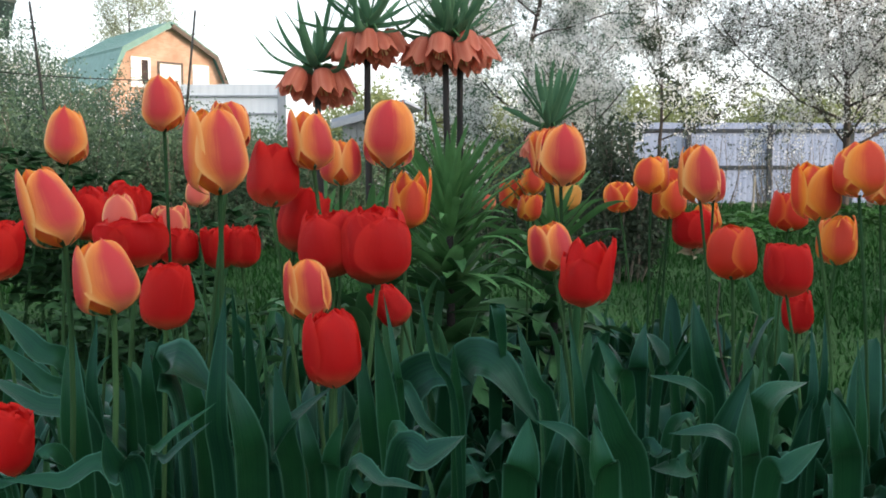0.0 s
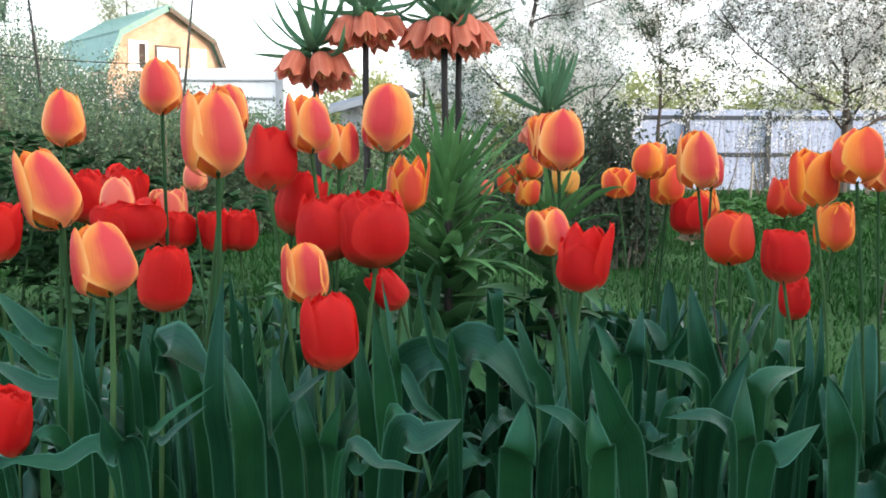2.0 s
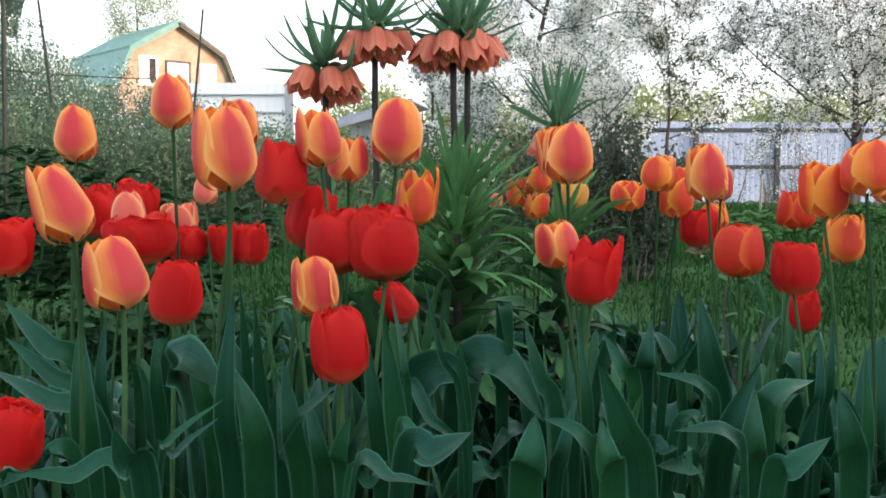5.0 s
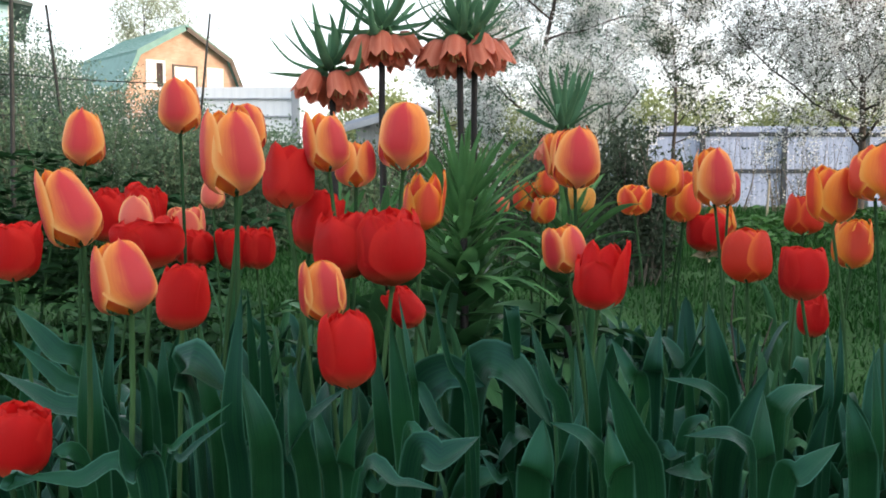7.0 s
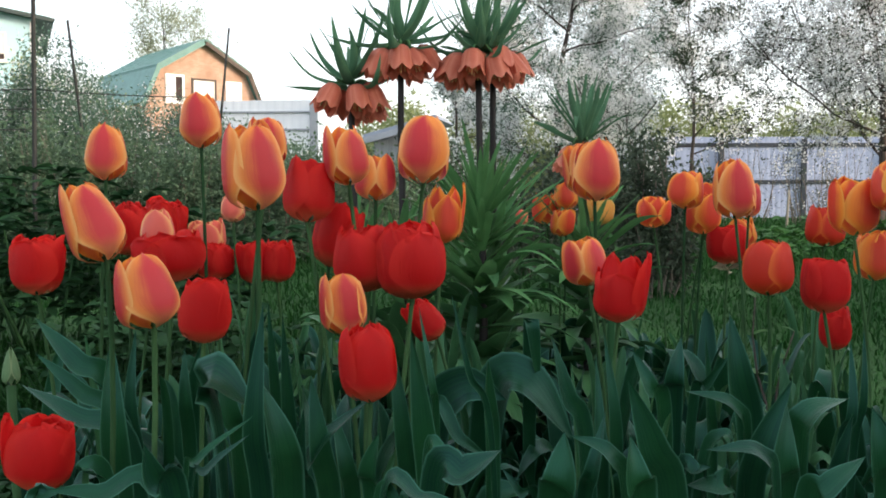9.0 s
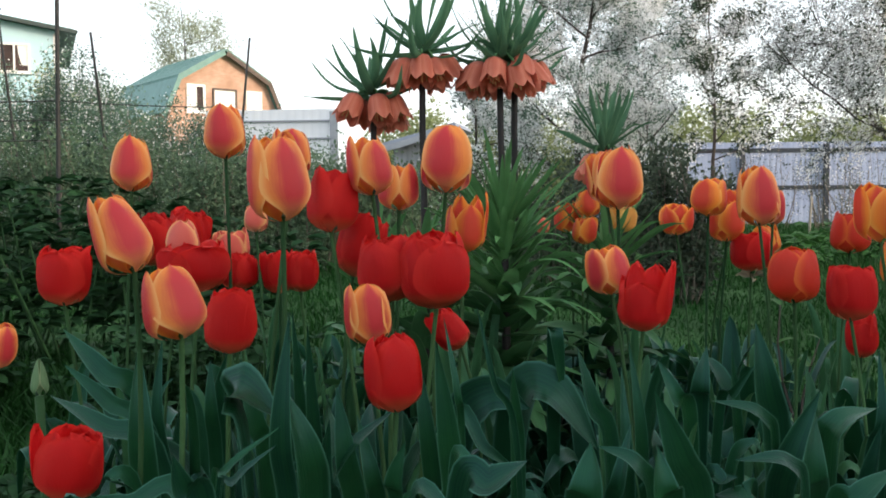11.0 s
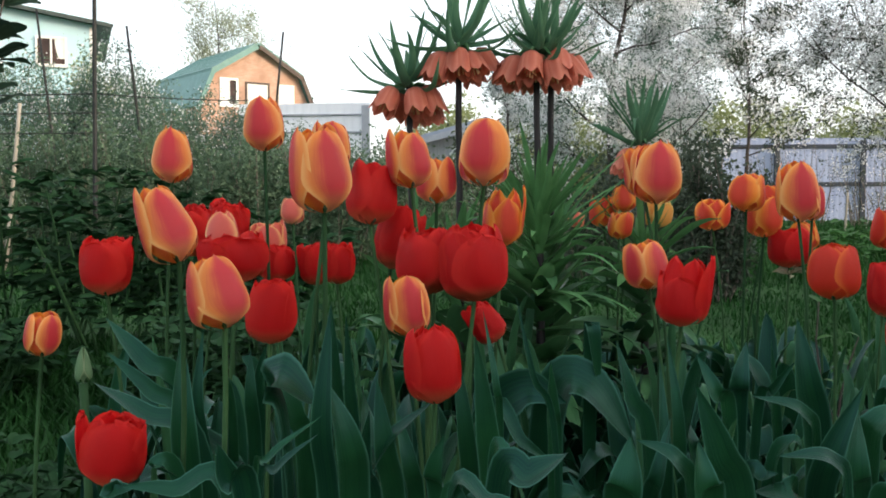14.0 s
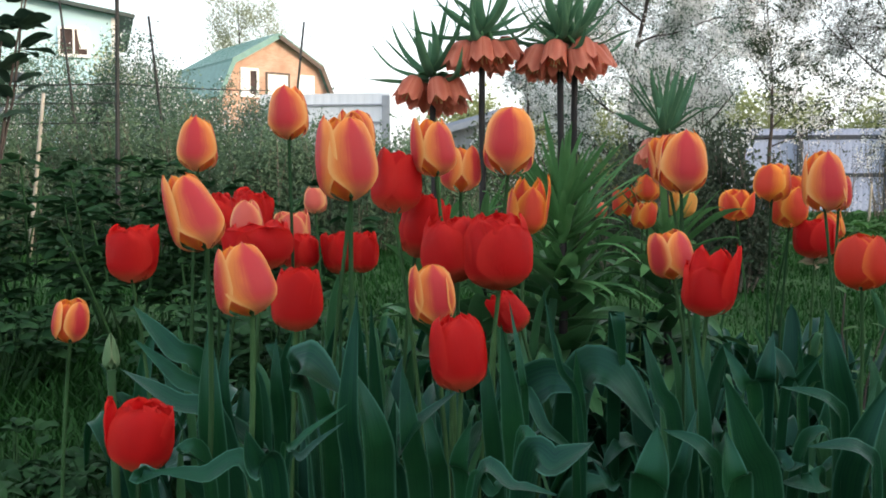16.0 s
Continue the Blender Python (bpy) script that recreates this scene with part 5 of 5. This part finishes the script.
# ---- crown imperials ----
def bell(parent, hub, hang, size, rng, label=""):
    """A hanging bell of six pointed petals; hang is its axis, pointing down and out."""
    hang = Vector(hang).normalized()
    a = hang.orthogonal().normalized()
    c = hang.cross(a)
    ph = rng.uniform(0, 1)

    def ring(w, v):
        r = size * 0.40 * float(np.interp(v, [0, 0.05, 0.15, 0.3, 0.5, 0.75, 1.0], [0.12, 0.50, 0.76, 0.92, 1.0, 1.04, 1.12]))
        s = (w * 6 / (2 * math.pi)) % 1.0
        q = abs(s - 0.5) * 2
        tips = 0.5 + 0.5 * math.sin(w * 3 + ph * 9)
        deep = size * (1.10 * v - 0.25 * v ** 4 * q ** 1.25 - 0.06 * tips * v ** 3)
        r *= 1 + 0.07 * (0.5 - q) * (1 if v > 0.1 else 0)
        return hub + hang * deep + (a * math.cos(w + ph) + c * math.sin(w + ph)) * r
    nu, nv = 37, 11
    verts, uvs = [], []
    for j in range(nv):
        for i in range(nu):
            w = 2 * math.pi * i / (nu - 1)
            verts.append(ring(w, j / (nv - 1)))
            uvs.append(((w * 6 / (2 * math.pi)) % 1.0 if i < nu - 1 else 0.0, j / (nv - 1)))
    faces = [(j * nu + i, j * nu + i + 1, (j + 1) * nu + i + 1, (j + 1) * nu + i) for j in range(nv - 1) for i in range(nu - 1)]
    b = mesh_ob("bell", verts, faces, bell_mat, parent, uvs=uvs, label=label)
    mesh_ob("pistil", *tube([hub + hang * size * 0.2, hub + hang * size * 0.98], [0.0018, 0.0013], 5), stamen_mat, b)
    for k in range(6):
        side = (a * math.cos(k * 1.047 + ph) + c * math.sin(k * 1.047 + ph)) * size
        mesh_ob("stamen", *tube([hub + hang * size * 0.2, hub + hang * size * 0.7 + side * 0.14, hub + hang * size * rng.uniform(0.80, 0.92) + side * 0.18], [0.0010, 0.0009, 0.0014], 4), stamen_mat, b)
    return b


crown_count = 0


def crown_imperial(foot, crown, ring_r, bells, bell_size, tuft, tuft_len, whorls, label, flat=10, bow=(-0.46, -0.05)):
    """Stem from foot to the crown point, lower whorls of leaves, a ring of bells and a tuft of leaves above."""
    global crown_count
    crown_count += 1
    rng = np.random.default_rng(700 + crown_count)
    e = thing("crown_imperial", (foot[0], foot[1], 0.02), label, "crown imperial", "crown imperials in the flower bed")
    top = Vector(crown) - Vector((foot[0], foot[1], 0.02))
    line = [Vector((0, 0, -0.03)), top * 0.3 + Vector((0.005, 0, 0)), top * 0.6 + Vector((0.004, 0, 0)), top * 0.85, top, top + Vector((0, 0, 0.03))]
    mesh_ob("stem", *tube(line, [0.009, 0.008, 0.0062, 0.0055, 0.0055, 0.004], 8), crown_stem, e)
    for i in range(bells):
        w = 2 * math.pi * i / bells + rng.uniform(-0.2, 0.2) + crown_count
        out = Vector((math.cos(w), math.sin(w), 0))
        hub = top + out * ring_r * rng.uniform(0.40, 0.56) + Vector((0, 0, rng.uniform(-0.010, 0.004)))
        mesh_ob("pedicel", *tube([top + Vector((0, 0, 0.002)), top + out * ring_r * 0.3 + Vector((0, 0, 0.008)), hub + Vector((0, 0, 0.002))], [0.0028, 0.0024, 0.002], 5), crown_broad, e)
        bell(e, hub, out * rng.uniform(0.30, 0.66) + Vector((rng.uniform(-0.1, 0.1), rng.uniform(-0.1, 0.1), -1)), bell_size * rng.uniform(0.92, 1.06), rng)
    for i in range(tuft):
        w = i * 2.399 + rng.uniform(-0.3, 0.3)
        k = (i + 0.5) / tuft
        el = radians(between(82, flat, k ** 0.8) + rng.uniform(-8, 8))
        l = tuft_len * rng.uniform(0.82, 1.12)
        base = top + Vector((0.007 * math.cos(w), 0.007 * math.sin(w), between(0.020, -0.004, k)))
        tip = base + Vector((math.cos(w) * math.cos(el), math.sin(w) * math.cos(el), math.sin(el))) * l
        v, f, uv = blade(base, tip, rng.uniform(0.0105, 0.016), rng.uniform(*bow) * l * math.cos(el), rng.uniform(-35, 35), rng.uniform(0.3, 0.7), 0.22, 14, 5, 0.06, w, rng.uniform(-0.035, 0.03) * math.cos(el), rng.uniform(-0.016, 0.016), rng.uniform(-50, 50))
        mesh_ob("leaf", v, f, crown_leaf, e, uvs=uv)
    for z, n, length, rise in whorls:
        for i in range(n):
            w = i * 2.399 + rng.uniform(-0.3, 0.3) + z * 40
            zz = z + rng.uniform(-0.03, 0.03)
            k = zz / max(top.z, 0.1)
            base = top * k
            base.z = zz
            el = radians(rise + rng.uniform(-20, 20))
            l = length * rng.uniform(0.75, 1.15)
            tip = base + Vector((math.cos(w) * math.cos(el), math.sin(w) * math.cos(el), math.sin(el))) * l
            v, f, uv = blade(base, tip, rng.uniform(0.011, 0.018) * (2.7 if z < 0.3 else 2.0 if z < 0.4 else 0.95), rng.uniform(0.0, 0.03) * (1 if rise < 40 else 0.3), rng.uniform(-20, 20), 0.35, 0.3, 10, 5, 0.05, w, rng.uniform(0.0, 0.035) if rise < 40 else 0.0)
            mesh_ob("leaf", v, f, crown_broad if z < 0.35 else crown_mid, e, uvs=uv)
    return e


TALL = "crown imperial with hanging orange bells under a green leaf tuft"
crown_imperial((0.012, 1.62), (0.004, 1.60, 0.799), 0.074, 7, 0.054, 24, 0.104, ((0.14, 9, 0.21, 2), (0.21, 10, 0.20, 4), (0.27, 12, 0.19, 8), (0.33, 14, 0.18, 14), (0.38, 16, 0.18, 18), (0.43, 22, 0.18, 30), (0.465, 30, 0.185, 44), (0.495, 20, 0.15, 58)), TALL, 6)
crown_imperial((0.022, 1.66), (0.030, 1.63, 0.801), 0.074, 6, 0.054, 18, 0.102, ((0.12, 6, 0.16, 10), (0.20, 7, 0.16, 20), (0.28, 8, 0.15, 30), (0.36, 9, 0.14, 42), (0.43, 10, 0.12, 52)), TALL, 4)
crown_imperial((-0.132, 1.62), (-0.126, 1.60, 0.808), 0.058, 7, 0.050, 19, 0.120, ((0.12, 6, 0.16, 10), (0.20, 7, 0.16, 20), (0.28, 8, 0.15, 30), (0.36, 9, 0.14, 42), (0.43, 10, 0.12, 52)), TALL, 2)
crown_imperial((-0.208, 1.64), (-0.213, 1.62, 0.746), 0.062, 7, 0.053, 21, 0.110, ((0.12, 6, 0.16, 10), (0.20, 7, 0.16, 20), (0.28, 8, 0.15, 30), (0.36, 9, 0.14, 42), (0.43, 10, 0.12, 52)), TALL, 4)
crown_imperial((0.209, 1.77), (0.197, 1.75, 0.655), 0.052, 5, 0.050, 18, 0.108, ((0.14, 8, 0.20, 2), (0.21, 9, 0.19, 8), (0.27, 11, 0.18, 16), (0.33, 12, 0.17, 24), (0.38, 16, 0.16, 34), (0.43, 18, 0.15, 46)), "shorter crown imperial with a leaf tuft and few bells", 26, (-0.25, 0.40))
